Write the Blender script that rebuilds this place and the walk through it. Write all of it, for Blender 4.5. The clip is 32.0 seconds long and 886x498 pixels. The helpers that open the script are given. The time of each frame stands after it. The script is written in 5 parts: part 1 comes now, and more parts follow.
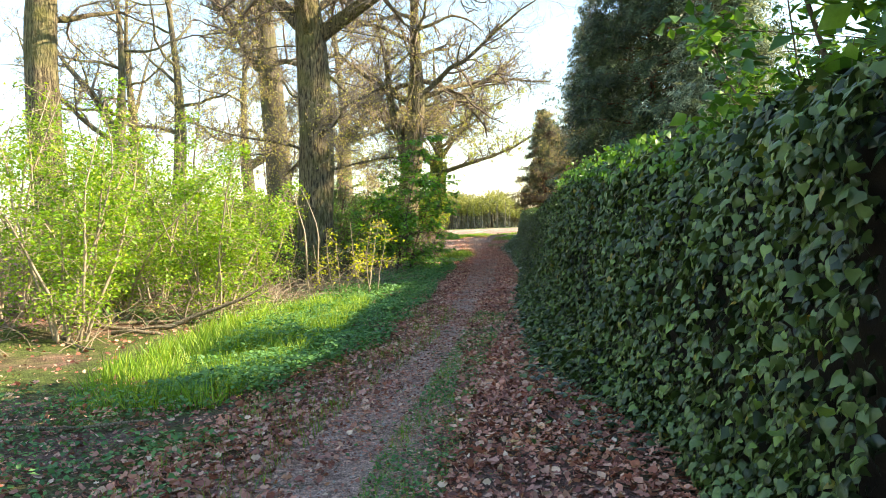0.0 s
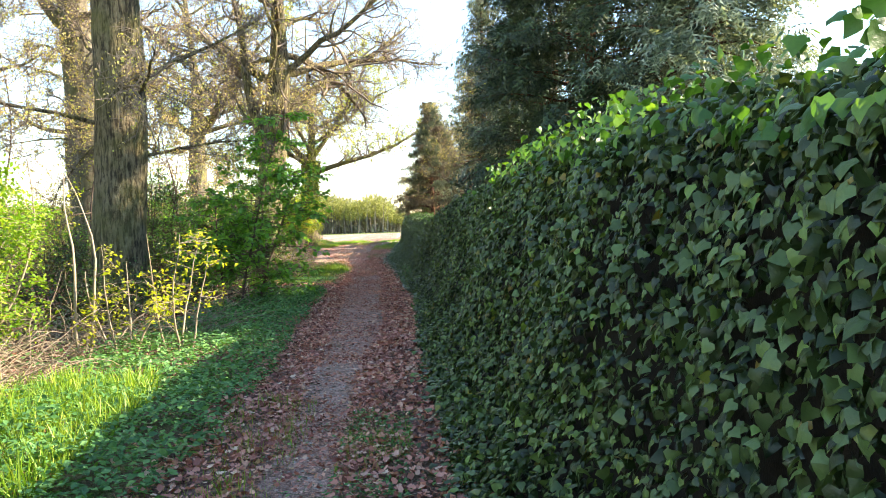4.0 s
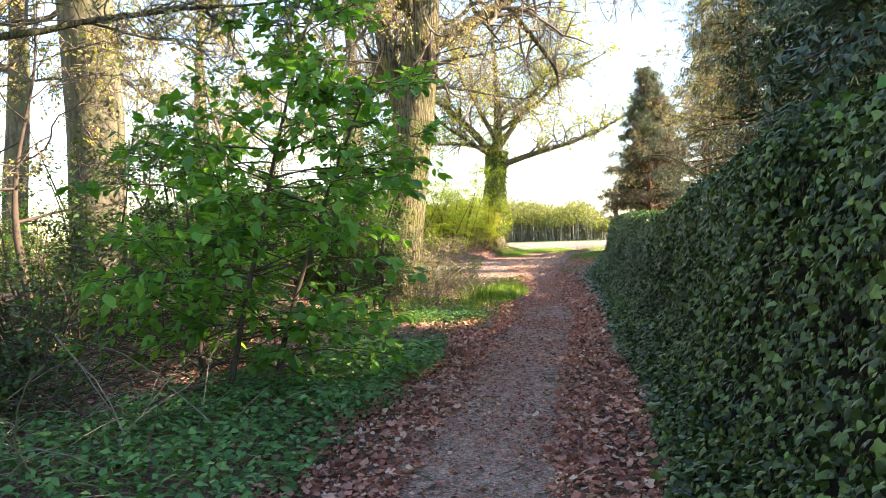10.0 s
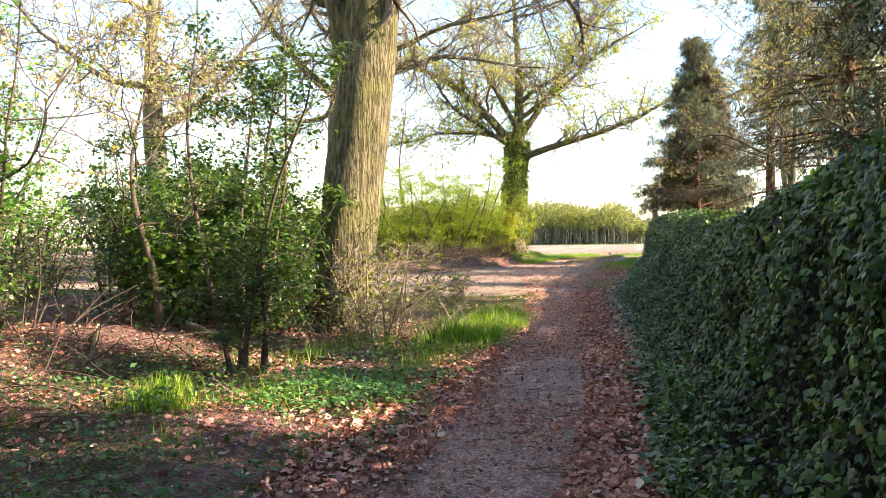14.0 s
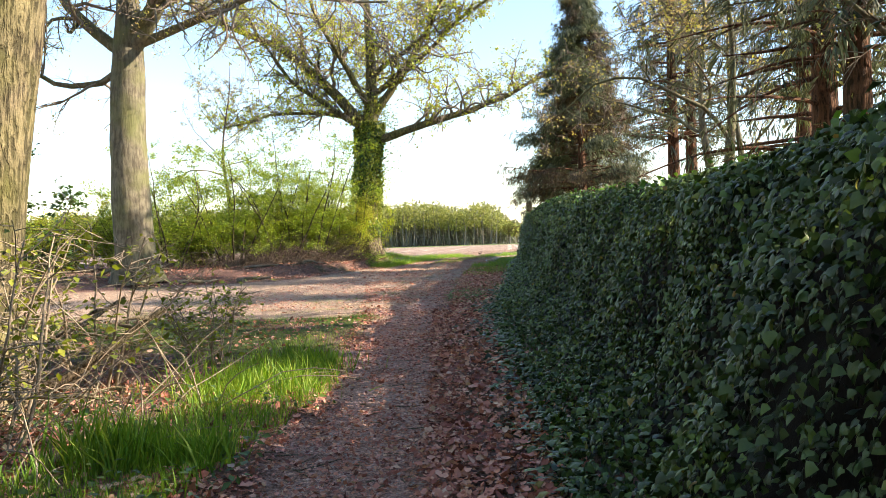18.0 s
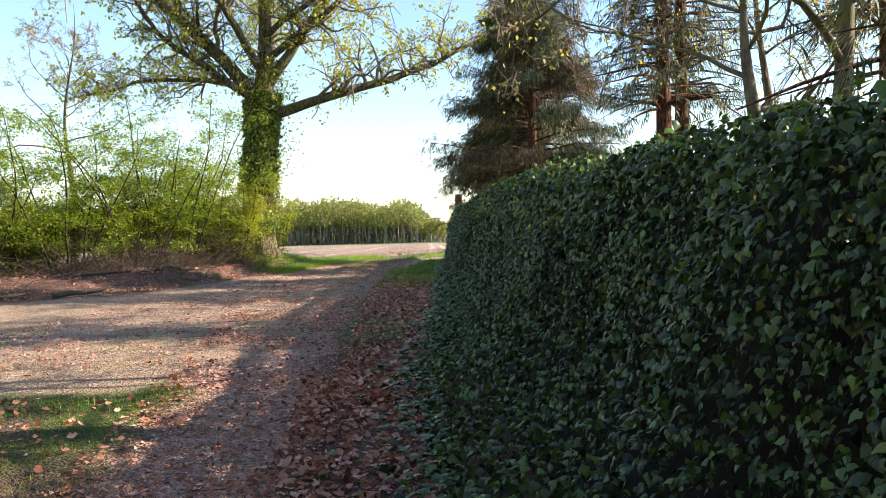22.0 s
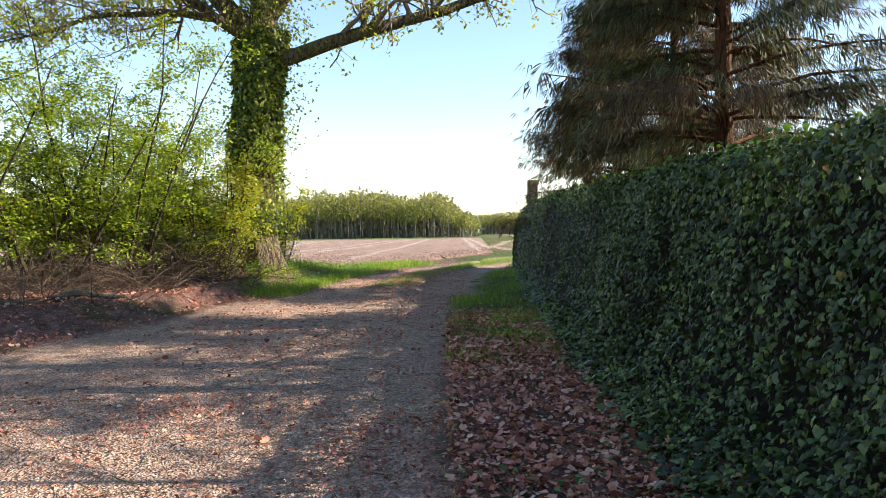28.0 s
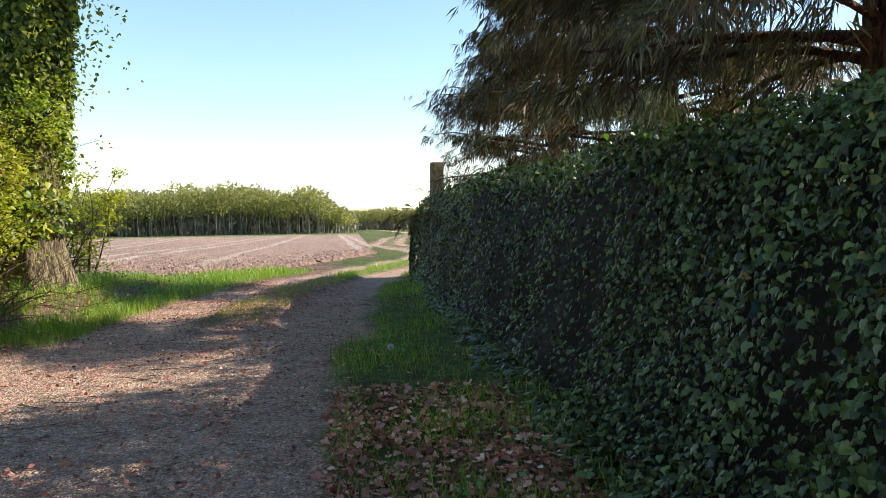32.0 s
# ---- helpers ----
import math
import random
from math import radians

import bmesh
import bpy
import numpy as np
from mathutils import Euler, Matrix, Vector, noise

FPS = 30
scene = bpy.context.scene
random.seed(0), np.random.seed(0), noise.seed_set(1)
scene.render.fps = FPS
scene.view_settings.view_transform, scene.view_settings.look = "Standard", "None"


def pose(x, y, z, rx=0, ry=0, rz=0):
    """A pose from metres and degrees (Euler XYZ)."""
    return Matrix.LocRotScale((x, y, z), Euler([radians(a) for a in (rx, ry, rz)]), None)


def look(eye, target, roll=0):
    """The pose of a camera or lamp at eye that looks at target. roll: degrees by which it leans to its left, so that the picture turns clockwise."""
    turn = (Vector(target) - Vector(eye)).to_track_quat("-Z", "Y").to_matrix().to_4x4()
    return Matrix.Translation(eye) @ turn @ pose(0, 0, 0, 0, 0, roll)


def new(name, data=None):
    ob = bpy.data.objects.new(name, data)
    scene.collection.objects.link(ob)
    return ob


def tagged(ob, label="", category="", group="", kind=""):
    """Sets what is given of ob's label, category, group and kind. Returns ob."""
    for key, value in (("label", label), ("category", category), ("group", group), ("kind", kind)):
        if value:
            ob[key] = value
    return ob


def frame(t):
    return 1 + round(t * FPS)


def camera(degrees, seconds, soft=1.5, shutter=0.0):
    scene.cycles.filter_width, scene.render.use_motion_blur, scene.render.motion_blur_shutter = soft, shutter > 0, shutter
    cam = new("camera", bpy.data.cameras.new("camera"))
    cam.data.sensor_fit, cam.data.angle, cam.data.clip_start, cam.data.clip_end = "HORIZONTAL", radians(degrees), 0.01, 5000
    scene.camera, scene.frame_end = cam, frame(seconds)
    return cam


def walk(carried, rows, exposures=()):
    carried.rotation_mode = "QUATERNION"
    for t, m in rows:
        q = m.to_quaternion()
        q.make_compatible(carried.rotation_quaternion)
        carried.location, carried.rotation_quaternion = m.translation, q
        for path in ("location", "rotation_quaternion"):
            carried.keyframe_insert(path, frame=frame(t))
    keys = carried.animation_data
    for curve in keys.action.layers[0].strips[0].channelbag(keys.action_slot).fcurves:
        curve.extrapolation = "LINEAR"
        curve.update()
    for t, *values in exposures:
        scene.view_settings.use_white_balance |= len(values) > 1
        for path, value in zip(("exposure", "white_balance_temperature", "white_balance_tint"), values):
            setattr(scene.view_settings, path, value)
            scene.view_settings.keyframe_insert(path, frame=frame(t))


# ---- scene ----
cam = camera(57.2, 32.0, soft=0.7)
PATH = [
    (0.0, pose(0.524, -9.224, 1.620, 87.96, 2.22, 6.90)),
    (0.5, pose(0.361, -8.445, 1.670, 87.86, 2.53, 5.63)),
    (1.0, pose(0.223, -7.640, 1.702, 87.61, 2.40, 5.22)),
    (1.5, pose(0.119, -6.847, 1.752, 87.78, 2.57, 5.23)),
    (2.0, pose(0.060, -6.064, 1.773, 87.86, 1.92, 4.61)),
    (2.5, pose(0.016, -5.259, 1.751, 88.01, 2.06, 3.35)),
    (3.0, pose(0.032, -4.442, 1.729, 88.05, 1.53, 0.07)),
    (3.5, pose(0.009, -3.630, 1.707, 88.00, 1.83, -1.78)),
    (5.5, pose(0.004, 0.029, 1.748, 87.96, 2.87, -0.08)),
    (6.0, pose(-0.008, 0.892, 1.743, 88.20, 2.40, 2.59)),
    (6.5, pose(-0.082, 1.737, 1.721, 88.33, 2.39, 4.79)),
    (7.0, pose(-0.106, 2.649, 1.675, 88.48, 2.46, 6.55)),
    (7.5, pose(-0.111, 3.515, 1.657, 88.70, 2.86, 8.12)),
    (8.0, pose(-0.057, 4.420, 1.615, 88.85, 2.44, 8.35)),
    (8.5, pose(-0.091, 5.327, 1.563, 88.86, 2.05, 8.48)),
    (9.0, pose(-0.156, 6.216, 1.504, 88.81, 1.70, 8.58)),
    (9.5, pose(-0.244, 7.096, 1.456, 88.84, 1.62, 10.11)),
    (10.0, pose(-0.290, 7.943, 1.432, 88.98, 1.66, 12.55)),
    (10.5, pose(-0.335, 8.751, 1.441, 89.22, 1.73, 17.07)),
    (11.0, pose(-0.310, 9.514, 1.453, 89.27, 1.34, 18.31)),
    (11.5, pose(-0.376, 10.270, 1.458, 89.33, 1.15, 18.61)),
    (12.0, pose(-0.343, 10.999, 1.461, 89.42, 1.29, 18.19)),
    (12.5, pose(-0.392, 11.791, 1.480, 89.20, 1.02, 15.62)),
    (13.0, pose(-0.404, 12.579, 1.500, 89.13, 1.40, 14.87)),
    (13.5, pose(-0.461, 13.401, 1.518, 89.07, 1.01, 14.80)),
    (15.5, pose(-0.435, 16.758, 1.147, 89.38, 0.72, 15.29)),
    (16.0, pose(-0.460, 17.550, 1.149, 89.48, 1.40, 10.71)),
    (16.5, pose(-0.564, 18.359, 1.150, 89.02, 0.92, 7.07)),
    (17.0, pose(-0.738, 19.176, 1.189, 89.09, 1.20, 6.51)),
    (17.5, pose(-0.817, 19.972, 1.222, 89.00, 1.14, 6.18)),
    (18.0, pose(-0.871, 20.771, 1.244, 89.09, 1.85, 5.93)),
    (18.5, pose(-0.883, 21.571, 1.239, 88.86, 1.32, 4.50)),
    (19.0, pose(-0.954, 22.372, 1.214, 88.93, 1.51, 4.24)),
    (19.5, pose(-1.014, 23.170, 1.196, 88.89, 1.32, 3.93)),
    (20.0, pose(-1.085, 23.968, 1.210, 88.94, 1.35, 3.93)),
    (20.5, pose(-1.081, 24.747, 1.199, 88.81, 1.53, 3.72)),
    (21.0, pose(-1.097, 25.527, 1.218, 88.82, 1.29, 2.77)),
    (21.5, pose(-1.110, 26.281, 1.218, 88.71, 1.27, 0.57)),
    (22.0, pose(-1.187, 27.079, 1.241, 88.80, 1.42, 0.35)),
    (22.5, pose(-1.194, 27.819, 1.204, 88.76, 1.45, 0.28)),
    (23.0, pose(-1.273, 28.544, 1.242, 88.95, 1.21, 1.39)),
    (23.5, pose(-1.315, 29.234, 1.237, 89.00, 1.35, 3.35)),
    (24.0, pose(-1.438, 29.925, 1.244, 89.02, 1.05, 6.62)),
    (24.5, pose(-1.534, 30.639, 1.257, 89.19, 1.63, 8.73)),
    (26.5, pose(-2.119, 33.560, 1.429, 88.68, 1.23, 7.41)),
    (27.0, pose(-2.180, 34.317, 1.432, 88.45, 0.78, 4.83)),
    (27.5, pose(-2.254, 35.051, 1.445, 88.60, 0.88, 3.74)),
    (28.0, pose(-2.395, 35.787, 1.428, 88.39, 0.92, 2.30)),
    (28.5, pose(-2.471, 36.493, 1.442, 88.57, 1.84, 2.11)),
    (29.0, pose(-2.492, 37.215, 1.464, 88.37, 0.93, -0.50)),
    (29.5, pose(-2.594, 37.955, 1.455, 88.25, 1.25, -1.86)),
    (30.0, pose(-2.677, 38.692, 1.455, 88.10, 1.08, -2.44)),
    (30.5, pose(-2.708, 39.412, 1.470, 88.30, 1.45, -2.87)),
    (31.0, pose(-2.619, 40.130, 1.456, 87.94, 1.80, -5.15)),
    (31.5, pose(-2.605, 40.881, 1.468, 88.00, 1.40, -6.10)),
    (32.0, pose(-2.621, 41.637, 1.461, 87.94, 0.94, -6.44)),
]
walk(cam, PATH, [(0.0, 1.84, 7950, 11), (3.5, 2.08, 7500, 14), (6.0, 2.1, 7450, 14), (9.0, 2.18, 7600, 16), (13.5, 1.98, 7550, 17), (17.0, 1.64, 7400, 14), (24.0, 1.13, 7100, 14), (29.5, 1.08, 6950, 18), (32.0, 0.98, 6850, 15)])

# ---- world, sun, exposure ----
SUN_AZ, SUN_EL = (1.0, 0.04), radians(30)
world = bpy.data.worlds.new("sky_world")
world.use_nodes = True
scene.world = world
wn = world.node_tree
sky = wn.nodes.new("ShaderNodeTexSky")
sky.sky_type = "NISHITA"
sky.sun_disc = False
sky.sun_elevation = SUN_EL
sky.sun_rotation = math.atan2(SUN_AZ[0], SUN_AZ[1])
sky.air_density, sky.dust_density, sky.ozone_density = 1.25, 0.0, 5.0
wn.nodes["Background"].inputs["Strength"].default_value = 0.14
wn.links.new(sky.outputs[0], wn.nodes["Background"].inputs["Color"])
sun_data = bpy.data.lights.new("sun", "SUN")
sun_data.energy, sun_data.angle, sun_data.color = 5.0, radians(0.53), (1.0, 0.93, 0.82)
sun = new("sun", sun_data)
sun.matrix_world = look((40, 40, 30), (40 - SUN_AZ[0] * 10, 40 - SUN_AZ[1] * 10, 30 - 10 * math.hypot(*SUN_AZ) * math.tan(SUN_EL)))

rng = np.random.default_rng(7)


# ---- materials ----
def mat_new(name):
    m = bpy.data.materials.new(name)
    m.use_nodes = True
    nt = m.node_tree
    nt.nodes.clear()
    out = nt.nodes.new("ShaderNodeOutputMaterial")
    return m, nt, out


def node(nt, kind, ins=None, **props):
    n = nt.nodes.new(kind)
    if "data_type" in props:
        n.data_type = props["data_type"]
    if "blend_type" in props:
        n.blend_type = props["blend_type"]
    if "feature" in props:
        n.feature = props["feature"]
    if "operation" in props:
        n.operation = props["operation"]
    if "attribute_name" in props:
        n.attribute_name = props["attribute_name"]
    if "bands_direction" in props:
        n.bands_direction = props["bands_direction"]
    for k, v in (ins or {}).items():
        s = n.inputs[k]
        if isinstance(v, bpy.types.NodeSocket):
            nt.links.new(v, s)
        else:
            s.default_value = v
    return n


def ramp(nt, fac, stops):
    r = node(nt, "ShaderNodeValToRGB", {"Fac": fac})
    el = r.color_ramp.elements
    while len(el) < len(stops):
        el.new(0.5)
    for e, (p, c) in zip(el, stops):
        e.position, e.color = p, (*c, 1)
    return r.outputs["Color"]


def mix(nt, fac, a, b, blend="MIX"):
    n = node(nt, "ShaderNodeMix", data_type="RGBA", blend_type=blend)
    for s, v in ((n.inputs[0], fac), (n.inputs[6], a), (n.inputs[7], b)):
        if isinstance(v, bpy.types.NodeSocket):
            nt.links.new(v, s)
        else:
            s.default_value = v if not isinstance(v, tuple) else (*v, 1)
    return n.outputs[2]


def noise_tex(nt, vec, scale, detail=4.0, rough=0.55):
    return node(nt, "ShaderNodeTexNoise", {"Vector": vec, "Scale": scale, "Detail": detail, "Roughness": rough}).outputs["Fac"]


def leaf_mat(name, stops, trans=0.35, rough=0.5, per_object=False, spec=0.5):
    """Leaf surface: hue by leaf, blotches, sheen and light coming through."""
    m, nt, out = mat_new(name)
    if per_object:
        r = node(nt, "ShaderNodeObjectInfo").outputs["Random"]
    else:
        r = node(nt, "ShaderNodeNewGeometry").outputs["Random Per Island"]
    pos = node(nt, "ShaderNodeNewGeometry").outputs["Position"]
    col = ramp(nt, r, stops)
    patch = noise_tex(nt, pos, 1.1, 2.0)
    col = mix(nt, 0.45, col, ramp(nt, patch, [(0.3, (0.6, 0.66, 0.7)), (0.7, (1.25, 1.2, 0.9))]), "MULTIPLY")
    fine = noise_tex(nt, pos, 55.0, 2.0)
    col = mix(nt, 0.3, col, ramp(nt, fine, [(0.3, (0.65, 0.65, 0.6)), (0.7, (1.2, 1.2, 1.1))]), "MULTIPLY")
    bump = node(nt, "ShaderNodeBump", {"Height": fine, "Strength": 0.25, "Distance": 0.01})
    b = node(nt, "ShaderNodeBsdfPrincipled", {"Base Color": col, "Roughness": rough, "Specular IOR Level": spec, "Normal": bump.outputs[0]})
    t = node(nt, "ShaderNodeBsdfTranslucent", {"Color": mix(nt, 1.0, col, (1.5, 1.45, 0.7), "MULTIPLY")})
    s = node(nt, "ShaderNodeMixShader", {0: trans, 1: b.outputs[0], 2: t.outputs[0]})
    nt.links.new(s.outputs[0], out.inputs[0])
    return m


def bark_mat(name, dark, light, moss=(0.10, 0.12, 0.03), moss_amount=0.4, scale=1.0, strength=0.7):
    """Bark: long wavering ridges with cracks across, fine grain, stains and a green algae film."""
    m, nt, out = mat_new(name)
    pos = node(nt, "ShaderNodeNewGeometry").outputs["Position"]
    warp = node(nt, "ShaderNodeTexNoise", {"Vector": pos, "Scale": 3.5, "Detail": 3.0}).outputs["Color"]
    bent = mix(nt, 0.06, pos, warp, "ADD")
    st = node(nt, "ShaderNodeMapping", {"Vector": bent, "Scale": (1.0, 1.0, 0.15)}).outputs[0]
    ridges = noise_tex(nt, st, 30.0 * scale, 4.0, 0.6)
    cracks = noise_tex(nt, node(nt, "ShaderNodeMapping", {"Vector": bent, "Scale": (1.0, 1.0, 0.5)}).outputs[0], 26.0 * scale, 4.0, 0.6)
    fine = noise_tex(nt, pos, 90 * scale, 4)
    big = noise_tex(nt, pos, 1.3, 3)
    h0 = node(nt, "ShaderNodeMath", {0: ridges, 1: node(nt, "ShaderNodeMath", {0: cracks, 1: 0.4}, operation="MULTIPLY").outputs[0]}, operation="ADD").outputs[0]
    furrow = ramp(nt, h0, [(0.6, (0, 0, 0)), (0.71, (0.65, 0.65, 0.65)), (0.86, (1, 1, 1))])
    col = mix(nt, furrow, dark, light)
    col = mix(nt, 0.6, col, ramp(nt, fine, [(0.25, (0.6, 0.6, 0.6)), (0.75, (1.35, 1.33, 1.28))]), "MULTIPLY")
    blotch = noise_tex(nt, pos, 4.5, 4)
    col = mix(nt, 0.6, col, ramp(nt, blotch, [(0.35, (0.58, 0.58, 0.58)), (0.65, (1.25, 1.25, 1.22))]), "MULTIPLY")
    mossf = ramp(nt, big, [(0.42, (0, 0, 0)), (0.7, (moss_amount,) * 3)])
    col = mix(nt, mossf, col, moss)
    h = node(nt, "ShaderNodeMath", {0: furrow, 1: node(nt, "ShaderNodeMath", {0: fine, 1: 0.3}, operation="MULTIPLY").outputs[0]}, operation="ADD").outputs[0]
    bump = node(nt, "ShaderNodeBump", {"Height": h, "Strength": strength, "Distance": 0.03})
    b = node(nt, "ShaderNodeBsdfPrincipled", {"Base Color": col, "Roughness": 0.9, "Specular IOR Level": 0.2, "Normal": bump.outputs[0]})
    nt.links.new(b.outputs[0], out.inputs[0])
    return m


def plain_mat(name, a, b_, scale=12.0, rough=0.85):
    m, nt, out = mat_new(name)
    pos = node(nt, "ShaderNodeNewGeometry").outputs["Position"]
    n1, n2 = noise_tex(nt, pos, scale, 4), noise_tex(nt, pos, scale * 9, 2)
    col = mix(nt, 0.4, mix(nt, n1, a, b_), ramp(nt, n2, [(0.3, (0.6, 0.6, 0.6)), (0.7, (1.3, 1.3, 1.3))]), "MULTIPLY")
    bump = node(nt, "ShaderNodeBump", {"Height": n2, "Strength": 0.5, "Distance": 0.01})
    p = node(nt, "ShaderNodeBsdfPrincipled", {"Base Color": col, "Roughness": rough, "Specular IOR Level": 0.25, "Normal": bump.outputs[0]})
    nt.links.new(p.outputs[0], out.inputs[0])
    return m


IVY = [(0.0, (0.016, 0.029, 0.009)), (0.3, (0.04, 0.068, 0.02)), (0.65, (0.084, 0.132, 0.039)), (0.9, (0.125, 0.19, 0.062)), (0.975, (0.15, 0.24, 0.045)), (1.0, (0.26, 0.17, 0.04))]
M_IVY = leaf_mat("ivy_leaf", IVY, 0.12, 0.36, spec=0.32)
# Darker ivy copy: shade deep in the hedge put into its colour.
M_IVY_SHADE = leaf_mat("ivy_leaf_shaded", [(0.0, (0.01, 0.024, 0.008)), (0.6, (0.02, 0.046, 0.014)), (1.0, (0.04, 0.074, 0.022))], 0.1, 0.35)
M_IVY_ONE = leaf_mat("ivy_leaf_single", IVY, 0.15, 0.42, per_object=True)
M_IVY_YOUNG = leaf_mat("ivy_leaf_young", [(0.0, (0.04, 0.12, 0.02)), (0.6, (0.08, 0.2, 0.03)), (1.0, (0.16, 0.3, 0.04))], 0.35, 0.4)
M_IVY_OAK = leaf_mat("ivy_on_oak", [(0.0, (0.035, 0.07, 0.015)), (0.35, (0.09, 0.15, 0.02)), (0.65, (0.22, 0.27, 0.03)), (1.0, (0.4, 0.4, 0.05))], 0.3, 0.5)
M_BRIGHT = leaf_mat("spring_leaf_bright", [(0.0, (0.1, 0.24, 0.02)), (0.5, (0.21, 0.38, 0.03)), (1.0, (0.38, 0.48, 0.05))], 0.42, 0.5)
M_BANK = leaf_mat("bank_leaf", [(0.0, (0.11, 0.19, 0.02)), (0.5, (0.23, 0.34, 0.03)), (1.0, (0.4, 0.45, 0.05))], 0.42, 0.5)
M_YELLOW = leaf_mat("spring_leaf_yellow", [(0.0, (0.26, 0.34, 0.02)), (0.6, (0.45, 0.48, 0.03)), (1.0, (0.58, 0.56, 0.05))], 0.5, 0.5)
M_BEECH = leaf_mat("beech_leaf", [(0.0, (0.08, 0.23, 0.04)), (0.6, (0.16, 0.38, 0.06)), (1.0, (0.26, 0.48, 0.09))], 0.52, 0.4)
M_DARKLEAF = leaf_mat("evergreen_leaf", [(0.0, (0.035, 0.08, 0.02)), (0.6, (0.075, 0.15, 0.03)), (1.0, (0.14, 0.22, 0.04))], 0.25, 0.35)
M_LAUREL = leaf_mat("laurel_leaf", [(0.0, (0.05, 0.12, 0.02)), (0.6, (0.1, 0.21, 0.03)), (1.0, (0.18, 0.32, 0.05))], 0.42, 0.35)
M_OLIVE = leaf_mat("olive_spring_leaf", [(0.0, (0.12, 0.16, 0.02)), (0.6, (0.24, 0.28, 0.035)), (1.0, (0.36, 0.38, 0.06))], 0.4, 0.5)
M_BUD = leaf_mat("bud_leaf", [(0.0, (0.46, 0.33, 0.2)), (0.5, (0.5, 0.43, 0.16)), (1.0, (0.5, 0.52, 0.15))], 0.5, 0.6)
M_OAKLEAF = leaf_mat("oak_spring_leaf", [(0.0, (0.36, 0.29, 0.1)), (0.4, (0.4, 0.4, 0.07)), (1.0, (0.42, 0.52, 0.07))], 0.5, 0.5)
M_NETTLE = leaf_mat("nettle_leaf", [(0.0, (0.05, 0.15, 0.045)), (0.6, (0.1, 0.26, 0.075)), (1.0, (0.2, 0.38, 0.12))], 0.3, 0.55)
M_GRASS = leaf_mat("grass_blade", [(0.0, (0.1, 0.22, 0.02)), (0.6, (0.2, 0.36, 0.03)), (1.0, (0.4, 0.48, 0.08))], 0.35, 0.5)
DEAD = [(0.0, (0.14, 0.042, 0.03)), (0.3, (0.46, 0.155, 0.115)), (0.7, (0.72, 0.32, 0.245)), (0.92, (0.78, 0.45, 0.34)), (1.0, (0.86, 0.62, 0.48))]
M_DEAD = leaf_mat("fallen_leaf", DEAD, 0.12, 0.7)
M_DEAD_ONE = leaf_mat("fallen_leaf_single", DEAD, 0.12, 0.7, per_object=True)
M_CONIFER = leaf_mat("conifer_needles", [(0.0, (0.02, 0.042, 0.022)), (0.6, (0.05, 0.09, 0.042)), (1.0, (0.13, 0.18, 0.085))], 0.06, 0.5)
M_SPRUCE = leaf_mat("spruce_needles", [(0.0, (0.03, 0.042, 0.02)), (0.5, (0.085, 0.105, 0.05)), (1.0, (0.25, 0.27, 0.15))], 0.15, 0.6)
M_CONIFER_BLUE = leaf_mat("blue_spruce_needles", [(0.0, (0.08, 0.12, 0.08)), (0.6, (0.23, 0.29, 0.21)), (1.0, (0.42, 0.46, 0.36))], 0.25, 0.5)
M_CONIFER_BROWN = leaf_mat("dry_conifer_needles", [(0.0, (0.05, 0.033, 0.02)), (0.5, (0.12, 0.08, 0.045)), (1.0, (0.23, 0.18, 0.1))], 0.2, 0.7)
M_WOODLEAF = leaf_mat("far_wood_leaf", [(0.0, (0.17, 0.19, 0.07)), (0.6, (0.28, 0.29, 0.1)), (1.0, (0.4, 0.38, 0.14))], 0.3, 0.9, spec=0.1)
M_WOODTRUNK = plain_mat("far_wood_bark", (0.1, 0.09, 0.075), (0.19, 0.17, 0.14), 2.0)
M_WOODUNDER = leaf_mat("far_wood_twigs", [(0.0, (0.26, 0.245, 0.215)), (0.6, (0.33, 0.32, 0.27)), (1.0, (0.38, 0.38, 0.27))], 0.1, 0.9, spec=0.1)
M_BARK_STEM = bark_mat("dark_stem_bark", (0.025, 0.018, 0.013), (0.1, 0.075, 0.05), moss_amount=0.2)
M_BARK_OAK = bark_mat("oak_bark", (0.06, 0.048, 0.032), (0.26, 0.21, 0.125), moss=(0.17, 0.165, 0.045), moss_amount=0.65, scale=0.72, strength=1.0)
M_BARK_BEECH = bark_mat("beech_bark", (0.105, 0.09, 0.064), (0.2, 0.175, 0.12), moss=(0.14, 0.15, 0.05), moss_amount=0.7, scale=0.45, strength=0.2)
M_BARK_TWIG = plain_mat("twig_bark", (0.07, 0.05, 0.038), (0.16, 0.115, 0.08))
M_TWIG_TREE = plain_mat("tree_twig_bark", (0.15, 0.115, 0.085), (0.3, 0.24, 0.18))
M_BARK_PALE = plain_mat("pale_twig_bark", (0.24, 0.18, 0.12), (0.42, 0.34, 0.24))
M_BARK_PINE = bark_mat("pine_bark", (0.05, 0.025, 0.015), (0.2, 0.095, 0.055), moss_amount=0.1)
# Near-black brown: the shade between the hedge's leaves put into colour.
M_HEDGE_SHADE = plain_mat("hedge_inner_shade", (0.01, 0.008, 0.005), (0.034, 0.022, 0.013), 9.0)
M_DEADWOOD = bark_mat("dead_wood", (0.1, 0.075, 0.05), (0.34, 0.27, 0.19), scale=2.5, strength=0.4)
M_STONE = plain_mat("gravel_stone", (0.35, 0.28, 0.22), (0.6, 0.52, 0.44), 25.0)


